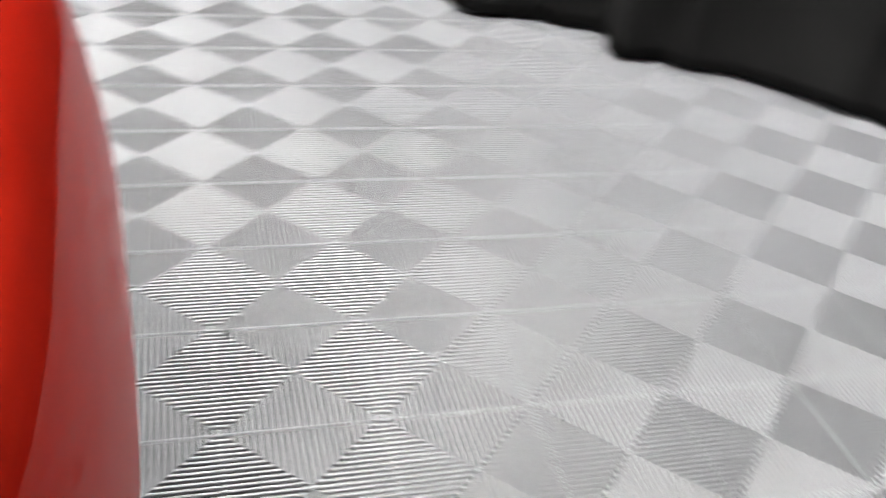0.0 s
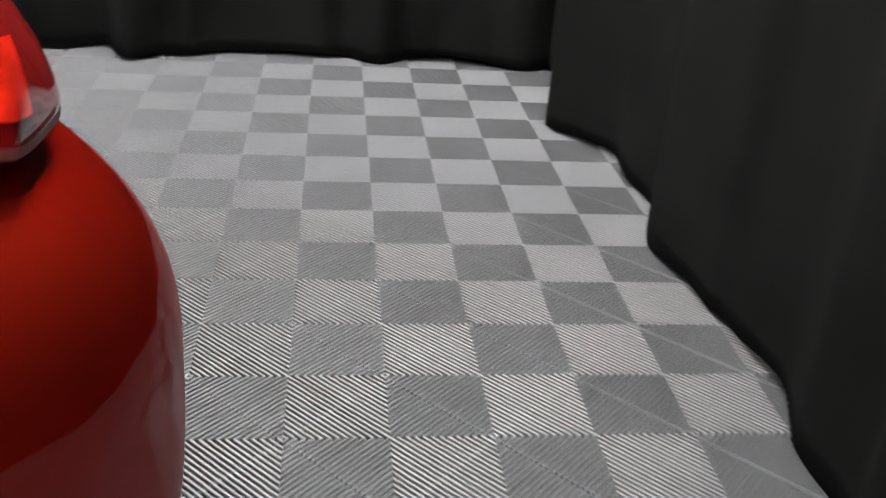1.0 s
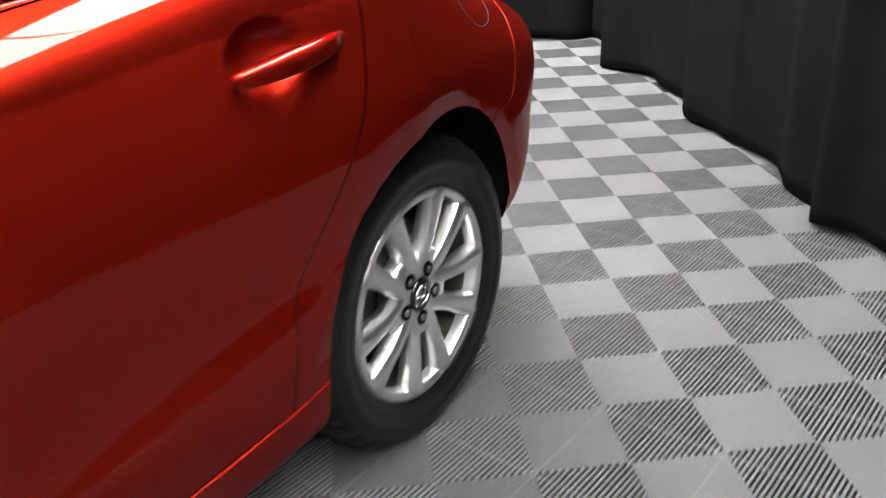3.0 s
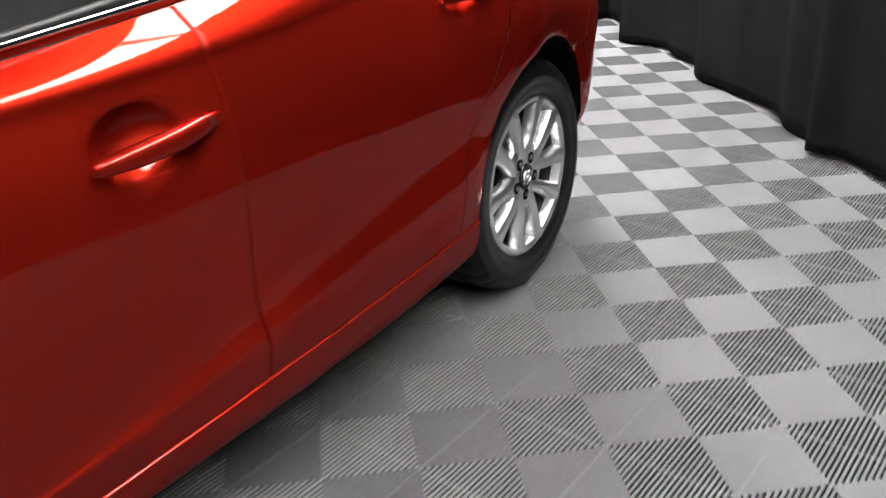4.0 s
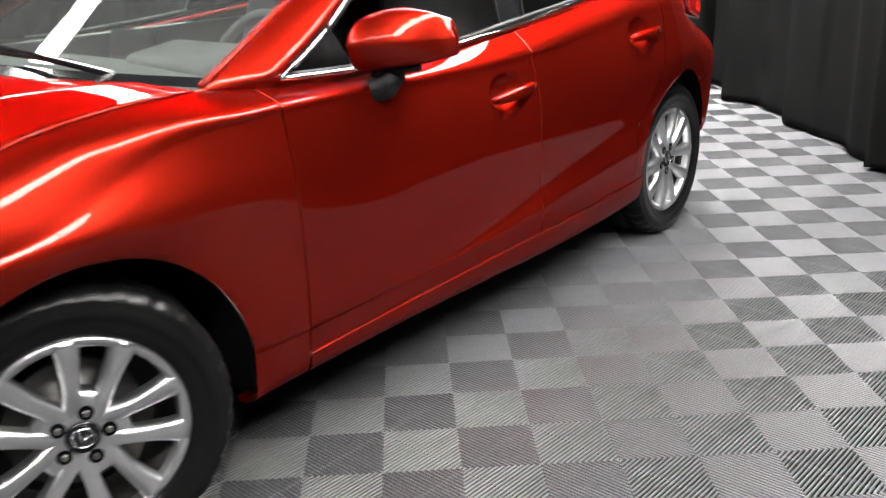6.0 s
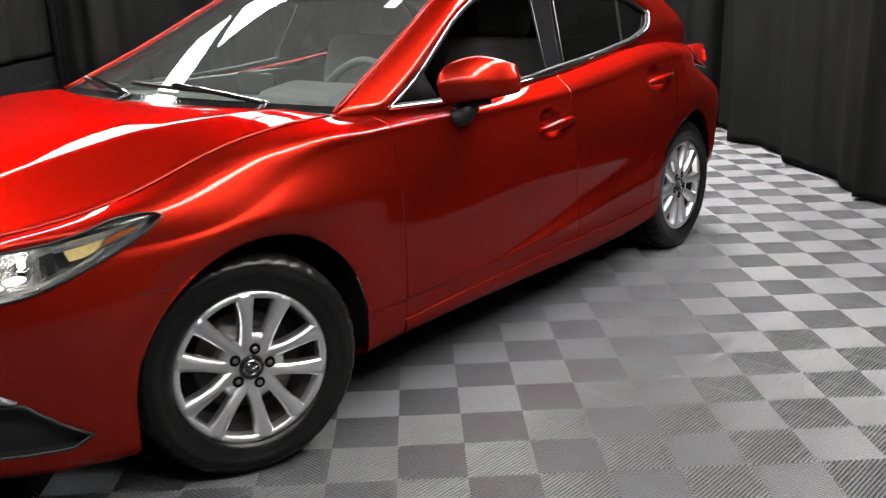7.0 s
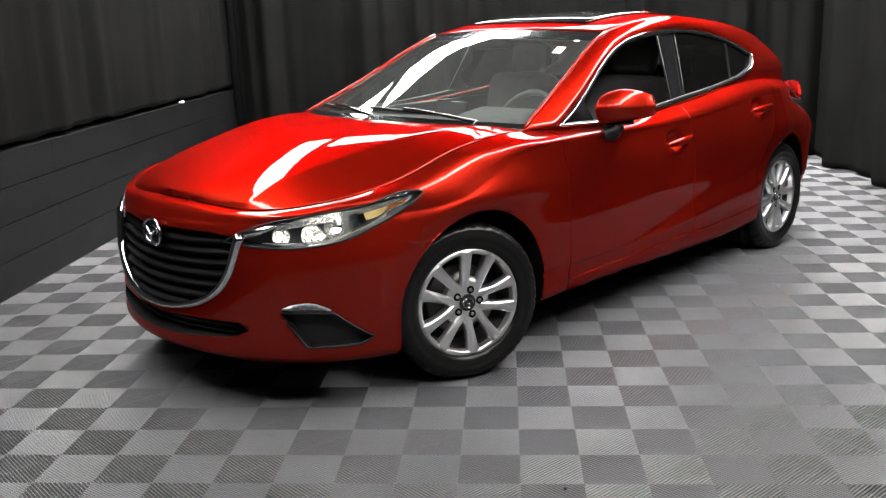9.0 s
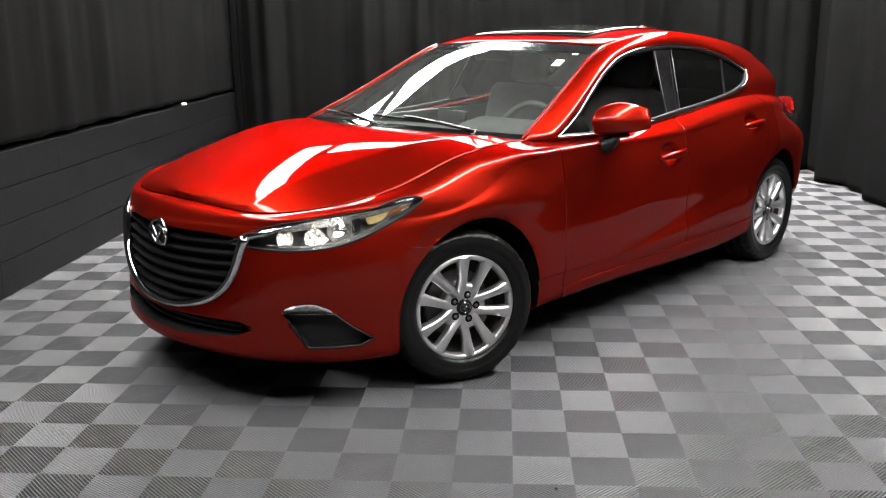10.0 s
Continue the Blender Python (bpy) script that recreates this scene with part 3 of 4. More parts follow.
for sgn in (1, -1):
    v = back * np.array([1, sgn, 1])
    sheet("window_frame", v, M_RED, car, "red pillars and roof rail round the side windows", flip=sgn < 0, closed=True)

# roof, windscreen and tailgate glass between the left and right rails
def across(edge, n, dx, dz, p=2.0):
    """A sheet from an edge on the left to its mirror image; dx and dz bow the middle forward and up."""
    q = np.linspace(1, -1, n)
    g = np.zeros((len(edge), n, 3))
    for i, (x, y, z) in enumerate(edge):
        b = 1 - np.abs(q) ** p
        g[i, :, 0], g[i, :, 1], g[i, :, 2] = x + dx[i] * b, y * q, z + dz[i] * b
    return g


kf = int(np.argmin(np.abs(rail[:, 0] - .12)))
re = rail[:kf + 1]
t = np.linspace(0, 1, len(re))
sheet("roof", across(re, 29, -.10 + .25 * t ** 2, .023 + .009 * np.sin(np.pi * t), 2.4), M_RED, car, "red roof", thick=0.012, flip=False)
we = rail[kf:]
t = np.linspace(0, 1, len(we))
M_SCREEN = glass("windscreen_glass", (.80, .90, .85), veil=.05)
M_TINT = glass("tinted_glass", (.10, .11, .11), veil=.003)
screen = across(we, 29, .15 + .07 * t, .024 + .002 * t, 2.2)
sheet("windscreen", screen, M_SCREEN, car, "clear windscreen reflecting the lamps", flip=True).visible_shadow = False
te = np.concatenate([rear])
t = np.linspace(0, 1, len(te))
sheet("tailgate_glass", across(te, 25, -.17 + .06 * t, .0 + .035 * t, 2.2), M_GLOSS, car, "dark rear window", flip=True)

# wheel arch liners and underbody
def body_y(x, z):
    """How far out the body side stands at a place of the side view."""
    m = np.where(G[..., 1] > .3, (G[..., 0] - x) ** 2 + (G[..., 2] - z) ** 2, 9)
    return G[..., 1].flat[int(np.argmin(m))]


for ax, az, ra, rb in ARCH:
    th = np.linspace(0, np.pi, 40)
    xs = np.concatenate([[ax + ra], ax + ra * np.cos(th), [ax - ra]])
    zs = np.concatenate([[.25 if ax > 0 else .24], az + rb * np.sin(th), [.25 if ax > 0 else .33]])
    for sgn in (1, -1):
        g = np.zeros((4, len(xs), 3))
        skin = np.array([body_y(x, z) for x, z in zip(xs, zs)])
        for i, y in enumerate((skin - .008, skin - .03, .60, .42)):
            g[i, :, 0], g[i, :, 1], g[i, :, 2] = xs, y * sgn, zs
        g[1, :, 0] = ax + (xs - ax) * 1.02
        g[1, :, 2] = .2 + (zs - .2) * 1.02
        sheet("arch_liner", g, M_BLACK, car, "black plastic wheel arch liner", flip=sgn > 0)
        d = obj("inner_wall", [(ax, .42 * sgn, .25)] + [tuple(p) for p in g[3]], [(0, i, i + 1) for i in range(1, len(xs))], M_BLACK, car)
part("underbody", box(bmesh.new(), -2.0, 2.05, -.53, .53, .20, .26), M_BLACK, car, "black underbody")


# ---- helpers that lay things on the body ----
def lay(kind, pts, off=0.0):
    """Places on the left side of the body for (y, z) seen from the front or (x, z) seen from the side, lifted by off."""
    a = 1 if kind == "front" else 0
    out = []
    n0, n1 = G.shape[:2]
    for p in pts:
        sgn = 1
        u = p[0]
        if kind == "front" and u < 0:
            sgn, u = -1, -u
        m = (G[..., a] - u) ** 2 + (G[..., 2] - p[1]) ** 2
        m = np.where((G[..., 0] > 1.2) if kind == "front" else (G[..., 1] > .3), m, 9)
        i, j = np.unravel_index(np.argmin(m), m.shape)
        ci, cj = float(i), float(j)
        q = G[i, j]
        for _ in range(3):
            i0, j0 = min(max(int(round(ci)), 1), n0 - 2), min(max(int(round(cj)), 1), n1 - 2)
            di, dj = (G[i0 + 1, j0] - G[i0 - 1, j0]) / 2, (G[i0, j0 + 1] - G[i0, j0 - 1]) / 2
            e = np.array([u - G[i0, j0, a], p[1] - G[i0, j0, 2]])
            k = np.linalg.solve(np.array([[di[a], dj[a]], [di[2], dj[2]]]) + np.eye(2) * 1e-9, e)
            k = np.clip(k, -1.2, 1.2)
            ci, cj = i0 + k[0], j0 + k[1]
            q, n = G[i0, j0] + di * k[0] + dj * k[1], NRM[i0, j0]
        r = q + n * off
        out.append((r[0], r[1] * sgn, r[2]))
    return out


def both(f):
    """Build a thing's part on the left and its mirror image on the right."""
    for s in (1, -1):
        f(s)


def mir(pts, s):
    return [(x, y * s, z) for x, y, z in pts]


def dense(pts, n):
    return [tuple(p) for p in line(pts, n)]


# ---- wheels ----
M_DISC = mat("brake_disc_steel", (0.13, 0.125, 0.12), 0.42, metal=1.0, vary=0.15, scale=30)
# Dusty alloy, painted darker still to give the shade behind the spokes.
M_BARREL = mat("dusty_shaded_barrel", (0.07, 0.066, 0.062), 0.5, metal=0.5, vary=0.3, scale=20)


def turned(prof, n, mod=None):
    vs = []
    for i, (r, y) in enumerate(prof):
        for j in range(n):
            a = 2 * math.pi * j / n
            rr = r - (mod(i, j) if mod else 0)
            vs.append((rr * math.cos(a), y, rr * math.sin(a)))
    return vs, gridfaces(len(prof), n, True, 0, True)


def wheel():
    w = new("wheel")
    w.parent = car
    R = HUB
    prof = [(.222, -.172), (.232, -.185), (.262, -.196), (.29, -.194), (.308, -.183), (R - .006, -.165), (R - .001, -.150), (R, -.125), (R, -.102), (R - .008, -.100), (R - .008, -.092), (R, -.090), (R, -.040), (R - .008, -.038), (R - .008, -.030),
            (R, -.028), (R, .004), (R - .002, .018), (R - .008, .030), (.309, .041), (.2995, .0475), (.297, .0475), (.285, .052), (.268, .055), (.2665, .0535), (.250, .053), (.235, .049), (.2245, .041), (.220, .030)]
    n = 180

    def mod(i, j):
        return .005 if (5 <= i <= 7 or 16 <= i <= 19) and j % 5 in (0,) else 0.0
    vs, fs = turned(prof, n, mod)
    obj("tyre", vs, fs, M_RUBBER, w, "black rubber tyre with grooved tread")
    vs, fs = turned([(.221, -.165), (.214, -.155), (.203, -.14), (.198, -.09), (.196, -.02), (.198, .0121)], 128)
    obj("rim_barrel", vs, fs, M_BARREL, w, "dull dusty rim barrel with the shade between the spokes in its colour")
    rim = [(.198, .012), (.2005, .024), (.2020, .036), (.2040, .0395), (.2120, .0420), (.2170, .0425), (.2205, .0415), (.223, .038), (.2235, .032)]
    vs, fs = turned(rim, 128)
    obj("rim", vs, fs, M_ALLOY, w, "silver alloy rim")
    # five pairs of spokes
    rs = np.linspace(.050, .2185, 14)
    wd = spl((.05, .09, .14, .18, .2185), (.022, .0180, .0190, .0230, .0310))
    hy = spl((.05, .09, .14, .18, .2185), (.026, .035, .040, .041, .0415))
    of = spl((.05, .10, .15, .2185), (26, 19, 16.5, 15.5))
    for k in range(5):
        for sd in (1, -1):
            vs = []
            for r in rs:
                a = math.radians(79 + 72 * k + sd * float(of(r)))
                d, t = np.array([math.cos(a), 0, math.sin(a)]), np.array([-math.sin(a), 0, math.cos(a)])
                h, b = float(hy(r)), float(wd(r))
                for q, y in ((-1.0, h - .034), (-.97, h - .006), (-.72, h - .001), (.35 * sd, h + .004), (.72, h - .001), (.97, h - .006), (1.0, h - .034)):
                    vs.append(d * r + t * b * q + np.array([0, y, 0]))
            m = 7
            fs = gridfaces(len(rs), m, False) + [tuple(range((len(rs) - 1) * m, len(rs) * m))]
            obj("spoke", vs, fs, M_ALLOY, w, smooth=True)
        vs = []
        for r, h in ((.052, .026), (.075, .028), (.092, .026), (.100, .016), (.102, -.008)):
            for q in np.linspace(-1, 1, 9):
                a = math.radians(79 + 72 * k) + q * math.radians(float(of(r)))
                vs.append((r * math.cos(a) * (1 + .05 * q * q), h + .004 * q * q, r * math.sin(a) * (1 + .05 * q * q)))
        obj("spoke_web", vs, gridfaces(5, 9, False), M_ALLOY, w)
    vs, fs = turned([(.078, -.02), (.076, .012), (.070, .024), (.060, .0285), (.040, .0295), (.036, .028), (.036, .022)], 64)
    obj("hub", vs, fs, M_ALLOY, w, "silver wheel hub")
    vs, fs = turned([(.0355, .02), (.0355, .031), (.033, .034), (.030, .0345), (.028, .0325), (.0001, .0335)], 48)
    obj("centre_cap", vs, fs, M_GLOSS, w, "black centre cap")
    tube("cap_ring", [(.0235 * math.cos(a), .0345, .0205 * math.sin(a)) for a in np.linspace(0, 2 * math.pi, 28, endpoint=False)], .0022, M_CHROME, w, "chrome ring on the cap", 6, True)
    tube("cap_mark", [(-.017, .0345, .009), (-.008, .0345, .004), (0, .0345, -.007), (.008, .0345, .004), (.017, .0345, .009)], .0022, M_CHROME, w, "", 6)
    for k in range(5):
        a = math.radians(79 + 72 * k)
        c = np.array([.0535 * math.cos(a), 0, .0535 * math.sin(a)])
        # A shallow black cup on the hub; its colour gives a hole's shade.
        vs, fs = turned([(.0166, .0285), (.0162, .0305), (.0152, .0308), (.0140, .0300), (.0001, .0300)], 20)
        obj("bolt_hole", np.array(vs) + c, fs, M_BLACK_AND_SHADE, w)
        vs, fs = turned([(.0080, .0295), (.0080, .0335), (.0062, .0350), (.0001, .0352)], 6)
        obj("wheel_nut", np.array(vs) + c, fs, M_STEEL, w, "steel wheel nut", False)
    vs, fs = turned([(.145, -.070), (.145, -.050), (.140, -.048), (.085, -.048), (.083, -.035), (.0001, -.03)], 64)
    obj("brake_disc", vs, fs, M_DISC, w, "steel brake disc")
    bm = box(bmesh.new(), -.155, -.075, -.085, -.025, -.065, .065, .012)
    part("brake_caliper", bm, M_STEEL, w)
    vs, fs = turned([(.19, -.10), (.05, -.11), (.0001, -.11)], 32)
    obj("brake_shield", vs, fs, M_BLACK, w)
    return w


WY = .790
first = wheel()
first.matrix_basis = pose(AXLE, WY, HUB, 0, 0, -21) @ pose(0, 0, 0, 0, -26, 0)
for x, y, rz in ((AXLE, -WY, 159), (-AXLE, WY, 0), (-AXLE, -WY, 180)):
    copy_thing(first, pose(x, y, HUB, 0, 28 if x < 0 else 0, 0) @ pose(0, 0, 0, 0, 0, rz))

# ---- side windows, trims and pillars ----
wx = np.array(winxyz)


def window_part(name, x_front, x_back, m, label):
    """The glass between two slanted lines (x at the belt, x at the top)."""
    def inside(p):
        f = (p[2] - .97) / .36
        return x_back[0] + (x_back[1] - x_back[0]) * f - 1e-6 <= p[0] <= x_front[0] + (x_front[1] - x_front[0]) * f + 1e-6
    bm = bmesh.new()
    face = bm.faces.new([bm.verts.new((p[0], p[1] - .014, p[2])) for p in wx])
    for (xa, xb), sg in ((x_front, 1), (x_back, -1)):
        n = Vector((.36, 0, -(xb - xa))).normalized() * sg
        bmesh.ops.bisect_plane(bm, geom=bm.verts[:] + bm.edges[:] + bm.faces[:], plane_co=(xa, 0, .97), plane_no=n, clear_outer=True)
    bmesh.ops.triangulate(bm, faces=bm.faces[:])
    me = bpy.data.meshes.new(name)
    bm.to_mesh(me)
    bm.free()
    vs = [tuple(v.co) for v in me.vertices]
    fs = [tuple(p.vertices) for p in me.polygons]
    bpy.data.meshes.remove(me)
    both(lambda s: obj(name, mir(vs, s), fs, m, car, label, smooth=False))


window_part("rear_window", (-.32, -.445), (-.825, -1.0), M_TINT, "dark tinted rear door window")
window_part("quarter_window", (-.845, -1.02), (-1.4, -1.4), M_TINT, "dark tinted quarter window")
window_part("door_pillar", (-.19, -.28), (-.33, -.455), M_GLOSS, "gloss black door pillar trim")
window_part("window_divider", (-.82, -.995), (-.85, -1.025), M_BLACK, "black window divider")
cw = wx.mean(0)
out1 = wx + (wx - cw) / np.linalg.norm(wx - cw, axis=1, keepdims=True) * np.array([.009, 0, .009])
low_trim = [tuple(p) for p in np.concatenate([out1[:NB + NR - 2:1]])]
top_trim = [tuple(p) for p in out1[NB + NR - 3:]] + [tuple(out1[0])]
both(lambda s: tube("chrome_trim", mir([(x, y + .003, z) for x, y, z in low_trim], s), .0065, M_CHROME, car, "chrome strip under the side windows", 8))
both(lambda s: tube("upper_trim", mir([(x, y + .002, z) for x, y, z in top_trim], s), .0045, M_CHROME, car, "thin chrome strip over the side windows", 6))
inn = wx + (wx - cw) / np.linalg.norm(wx - cw, axis=1, keepdims=True) * np.array([-.006, 0, -.006])
both(lambda s: tube("window_seal", mir([(x, y - .006, z) for x, y, z in inn], s), .011, M_BLACK, car, "black rubber window seal", 6, True))
for xb, xt in ((-.19, -.28), (-.325, -.45)):
    both(lambda s: tube("pillar_line", mir([(xb, gy(xb, .985) - .006, .995), (xt, gy(xt, 1.32) - .006, 1.318)], s), .0022, M_STEEL, car, "", 6))
tri = [(.735, .972), (.545, 1.058), (.50, .962)]
both(lambda s: sheet("mirror_triangle", np.array([[(tri[0][0], (gy(0, .97) - .004) * s, .972), (tri[0][0], (gy(0, .97) - .004) * s, .973)], [(tri[2][0], (gy(0, .965) - .004) * s, .964), (tri[1][0], (gy(0, 1.06) - .004) * s, 1.070)]]), M_BLACK_AND_SHADE, car, "black mirror mount", thick=.006))

# ---- outside mirror ----
def mirror(s):
    e = new("side_mirror")
    e.parent = car
    # section: a domed top over a leaning front face, with a crease between them
    sec = [(1, .08), (.97, .22), (.86, .50), (.62, .78), (.25, .96), (-.2, 1.0), (-.62, .90), (-.92, .62), (-1, .30), (-1, -.1), (-.97, -.55),
           (-.90, -.80), (-.65, -.93), (-.2, -1.0), (.25, -1.0), (.55, -.93), (.74, -.78), (.86, -.50), (.94, -.2), (.985, .03)]
    vs, m, n = [], 15, len(sec)
    for i in range(m):
        t = i / (m - 1)
        y = .850 + .168 * t
        k = min(1, (t * 9 + .55)) * (1 - .10 * max(0, (t - .80) / .20) ** 2)
        xb = .374 - .035 * t
        hx = (.012 + .096 * (1 - t ** 2.2) ** .6) * k
        up2, dn2 = (.046 + .038 * math.sin(math.pi * min(t * .75 + .2, 1))) * k, (.066 - .016 * t) * k
        cx, cz = xb + hx, 1.018 + .010 * t
        for px, pz in sec:
            vs.append((cx + hx * px, (y - .016 * max(pz, 0) * t) * s, cz + (up2 if pz > 0 else dn2) * pz))
    for r2, dy in ((.95, .003), (.5, .004)):
        vs += [(cx + (vx - cx) * r2, vy + dy * s, cz + (vz - cz) * r2) for vx, vy, vz in vs[(m - 1) * n:m * n]]
    m += 2
    fs = gridfaces(m, n, s > 0, 0, True) + [tuple(range(n))[::-1 if s > 0 else 1], tuple(range((m - 1) * n, m * n))[::1 if s > 0 else -1]]
    obj("housing", vs, [f for f in fs], M_RED, e, "red mirror housing")
    base = [(.485 - .13 * t, (.845 + .195 * t) * s, .948 + .024 * t) for t in np.linspace(.03, .55, 9)]
    tube("lower_shell", base, .032, M_BLACK, e, "black lower mirror shell", 10, False, .38)
    tube("foot", [(.485, .80 * s, .892), (.475, .838 * s, .896), (.46, .872 * s, .912), (.45, .895 * s, .950)], .044, M_BLACK, e, "black mirror foot", 12, False, .8)
    g = np.array([[(.369 - .035 * t, (.858 + .150 * t) * s, 1.012 + .010 * t + q * (.048 - .010 * t)) for q in (-1, 1)] for t in np.linspace(.06, .94, 5)])
    sheet("mirror_glass", g, M_CHROME, e, "mirror glass")


mirror(1)

# ---- door handles ----
M_SEAM = mat("dark_gap", (0.02, 0.004, 0.004), 0.8)
for hx, hz in HANDLES:
    def handle(s):
        e = new("door_handle")
        e.parent = car
        pts, sec = [], []
        for t in np.linspace(0, 1, 15):
            x = hx + .118 - .236 * t
            z = hz - .012 + .018 * t
            y = float(lay("side", [(hx + .13 - .26 * round(t), hz)])[0][1]) + .010 + .016 * math.sin(math.pi * t)
            pts.append((x, y, z))
        n, vs = 14, []
        for i, (x, y, z) in enumerate(pts):
            k = max(math.sin(math.pi * (i / 14 * .96 + .02)), .05) ** .35
            for j in range(n):
                a = 2 * math.pi * j / n
                c, d = math.cos(a), math.sin(a)
                vs.append((x, (y + .012 * k * math.copysign(abs(d) ** .55, d)) * s, z + .0155 * k * math.copysign(abs(c) ** .55, c) - .004 * d))
        fs = gridfaces(15, n, s < 0, 0, True) + [tuple(range(n)), tuple(range(14 * n, 15 * n))]
        obj("grip", vs, fs, M_RED, e, "red door handle")
        tube("key_cap_gap", [(hx - .083, (pts[12][1] + .0125) * s, pts[12][2] + .017), (hx - .083, (pts[12][1] + .0135) * s, pts[12][2]), (hx - .083, (pts[12][1] + .0125) * s, pts[12][2] - .016)], .0014, M_SEAM, e, "", 5)
    both(handle)

# fuel flap outline, bumper and fender gaps
def gap_line(name, pts, kind="side", r=.0015, closed=False, n=24, sides=(1, -1)):
    q = lay(kind, dense(pts, n), -.0006)
    for s in sides:
        tube(name, mir(q, s), r, M_SEAM, car, "thin dark panel gap", 5, closed)


gap_line("fuel_flap_gap", [(-1.642 + .086 * math.cos(a), .882 + .069 * math.sin(a)) for a in np.linspace(0, 2 * math.pi, 15)], n=40, sides=(1,))
gap_line("fender_gap", [(1.61, .628), (1.66, .630), (1.72, .640)], n=8)

# ---- nose: grille, badge, intake, fog lights ----
gl = [(y, z) for y, z in GRILLE]
M_GRILLE = mat("black_grille_plastic", (.004, .004, .0045), .7, spec=.08)
e_grille = new("grille")
e_grille.parent = car
for i, z in enumerate(np.linspace(.425, .672, 7)):
    ys = [y for (y, zz), (y2, z2) in zip(gl, gl[1:]) if y > 0 and (zz - z) * (z2 - z) <= 0]
    w = (max(ys) if ys else .41) - .004
    q = lay("front", [(y, z - .012 * (1 - (y / .42) ** 2)) for y in np.linspace(-w, w, 25)], -.010)
    g = np.array([[(x - dx, y, z2 + dz) for dx, dz in ((.030, -.004), (.004, -.011), (-.003, -.002), (.0, .006), (.030, .012))] for x, y, z2 in q])
    sheet("grille_bar", g, M_GRILLE, e_grille, "black grille bar")
chrome = [(.30, .455), (.20, .418), (.10, .400), (0, .395)]
chrome = [(.44, .700), (.424, .64), (.405, .57), (.368, .508)] + chrome
chrome = chrome + [(-y, z) for y, z in chrome[-2::-1]]
q = lay("front", dense(chrome, 60), .004)
tube("grille_surround", q, [.013 + .012 * abs(1 - i / 29.5) ** 1.5 for i in range(60)], M_CHROME, e_grille, "chrome strip round the grille", 10, False, .9)
for s in (1, -1):
    q = mir(lay("front", [(.435, .700), (.46, .705), (.50, .714), (.54, .728), (.58, .742)], .004), s)
    tube("grille_wing", q, [.005, .017, .016, .011, .004], M_CHROME, e_grille, "chrome wing towards the lamp", 8, False, .9)
b = Vector(lay("front", [(0.0, .672)], .012)[0])
e_badge = new("badge")
e_badge.parent = car
M_BADGE = mat("badge_chrome", (0.6, 0.6, 0.62), 0.12, metal=1.0)
ring_pts = [(b.x + .004 * math.cos(2 * a), b.y + .062 * math.cos(a), b.z + .050 * math.sin(a)) for a in np.linspace(0, 2 * math.pi, 40, endpoint=False)]
tube("badge_ring", ring_pts, .0062, M_BADGE, e_badge, "oval chrome badge ring", 8, True)
tube("badge_wing", [(b.x + .004, b.y - .055, b.z + .016), (b.x + .006, b.y - .03, b.z + .014), (b.x + .008, b.y - .012, b.z - .004), (b.x + .009, b.y, b.z - .020), (b.x + .008, b.y + .012, b.z - .004), (b.x + .006, b.y + .03, b.z + .014), (b.x + .004, b.y + .055, b.z + .016)], .0075, M_BADGE, e_badge, "chrome wing shape", 8)
obj("badge_plate", [(b.x - .006, b.y + .058 * math.cos(a), b.z + .047 * math.sin(a)) for a in np.linspace(0, 2 * math.pi, 24, endpoint=False)], [tuple(range(24))], M_GLOSS, e_badge)
for z in (.325, .348):
    q = lay("front", [(y, z) for y in np.linspace(-.40, .40, 21)], -.045)
    tube("intake_bar", q, .007, M_BLACK, car, "", 6)


def fog(s):
    e = new("fog_light")
    e.parent = car
    up = lay("front", dense([(.582, .438), (.62, .452), (.67, .447), (.700, .424)], 13), .006)
    dn = lay("front", dense([(.580, .426), (.62, .420), (.66, .417), (.698, .416)], 13), .004)
    g = np.array([[np.array(a) * (1 - t) + np.array(c) * t + np.array([.008, .006, 0]) * math.sin(math.pi * t) for t in np.linspace(0, 1, 5)] for a, c in zip(up, dn)])
    g[..., 1] *= s
    sheet("lens", g, mat("fog_lens_silver", (.07, .07, .072), 0.2, coat=0.2, vary=.6, scale=80), e, "pale fog light lens", flip=s < 0)
    lip = lay("front", [(a[0] + (b[0] - a[0]) * t, a[1] + (b[1] - a[1]) * t) for a, b in zip(FOG, FOG[1:] + FOG[:1]) for t in (0, .25, .5, .75)], .001)
    tube("surround", mir(lip, s), .0045, M_BLACK, e, "black fog light surround", 8, True)


both(fog)

# ---- headlamps ----
M_LENS = glass("headlamp_lens", (.93, .95, .96))
M_AMBER = mat("amber_reflector", (0.40, 0.10, 0.015), 0.18, coat=1.0)
M_REFL = mat("lamp_reflector_metal", (.86, .85, .82), .16, metal=.93, vary=.15, scale=60, bump=.8, bscale=60)
M_GLOW = mat("pale_amber_reflector", (.95, .72, .30), .25, coat=1.0, vary=.2, scale=60)
# Bright reflections inside the headlamps are put in as small glowing blobs.
M_GLINT = lamp_mat("headlamp_glint", (1.0, 0.95, 0.86), 7.0)


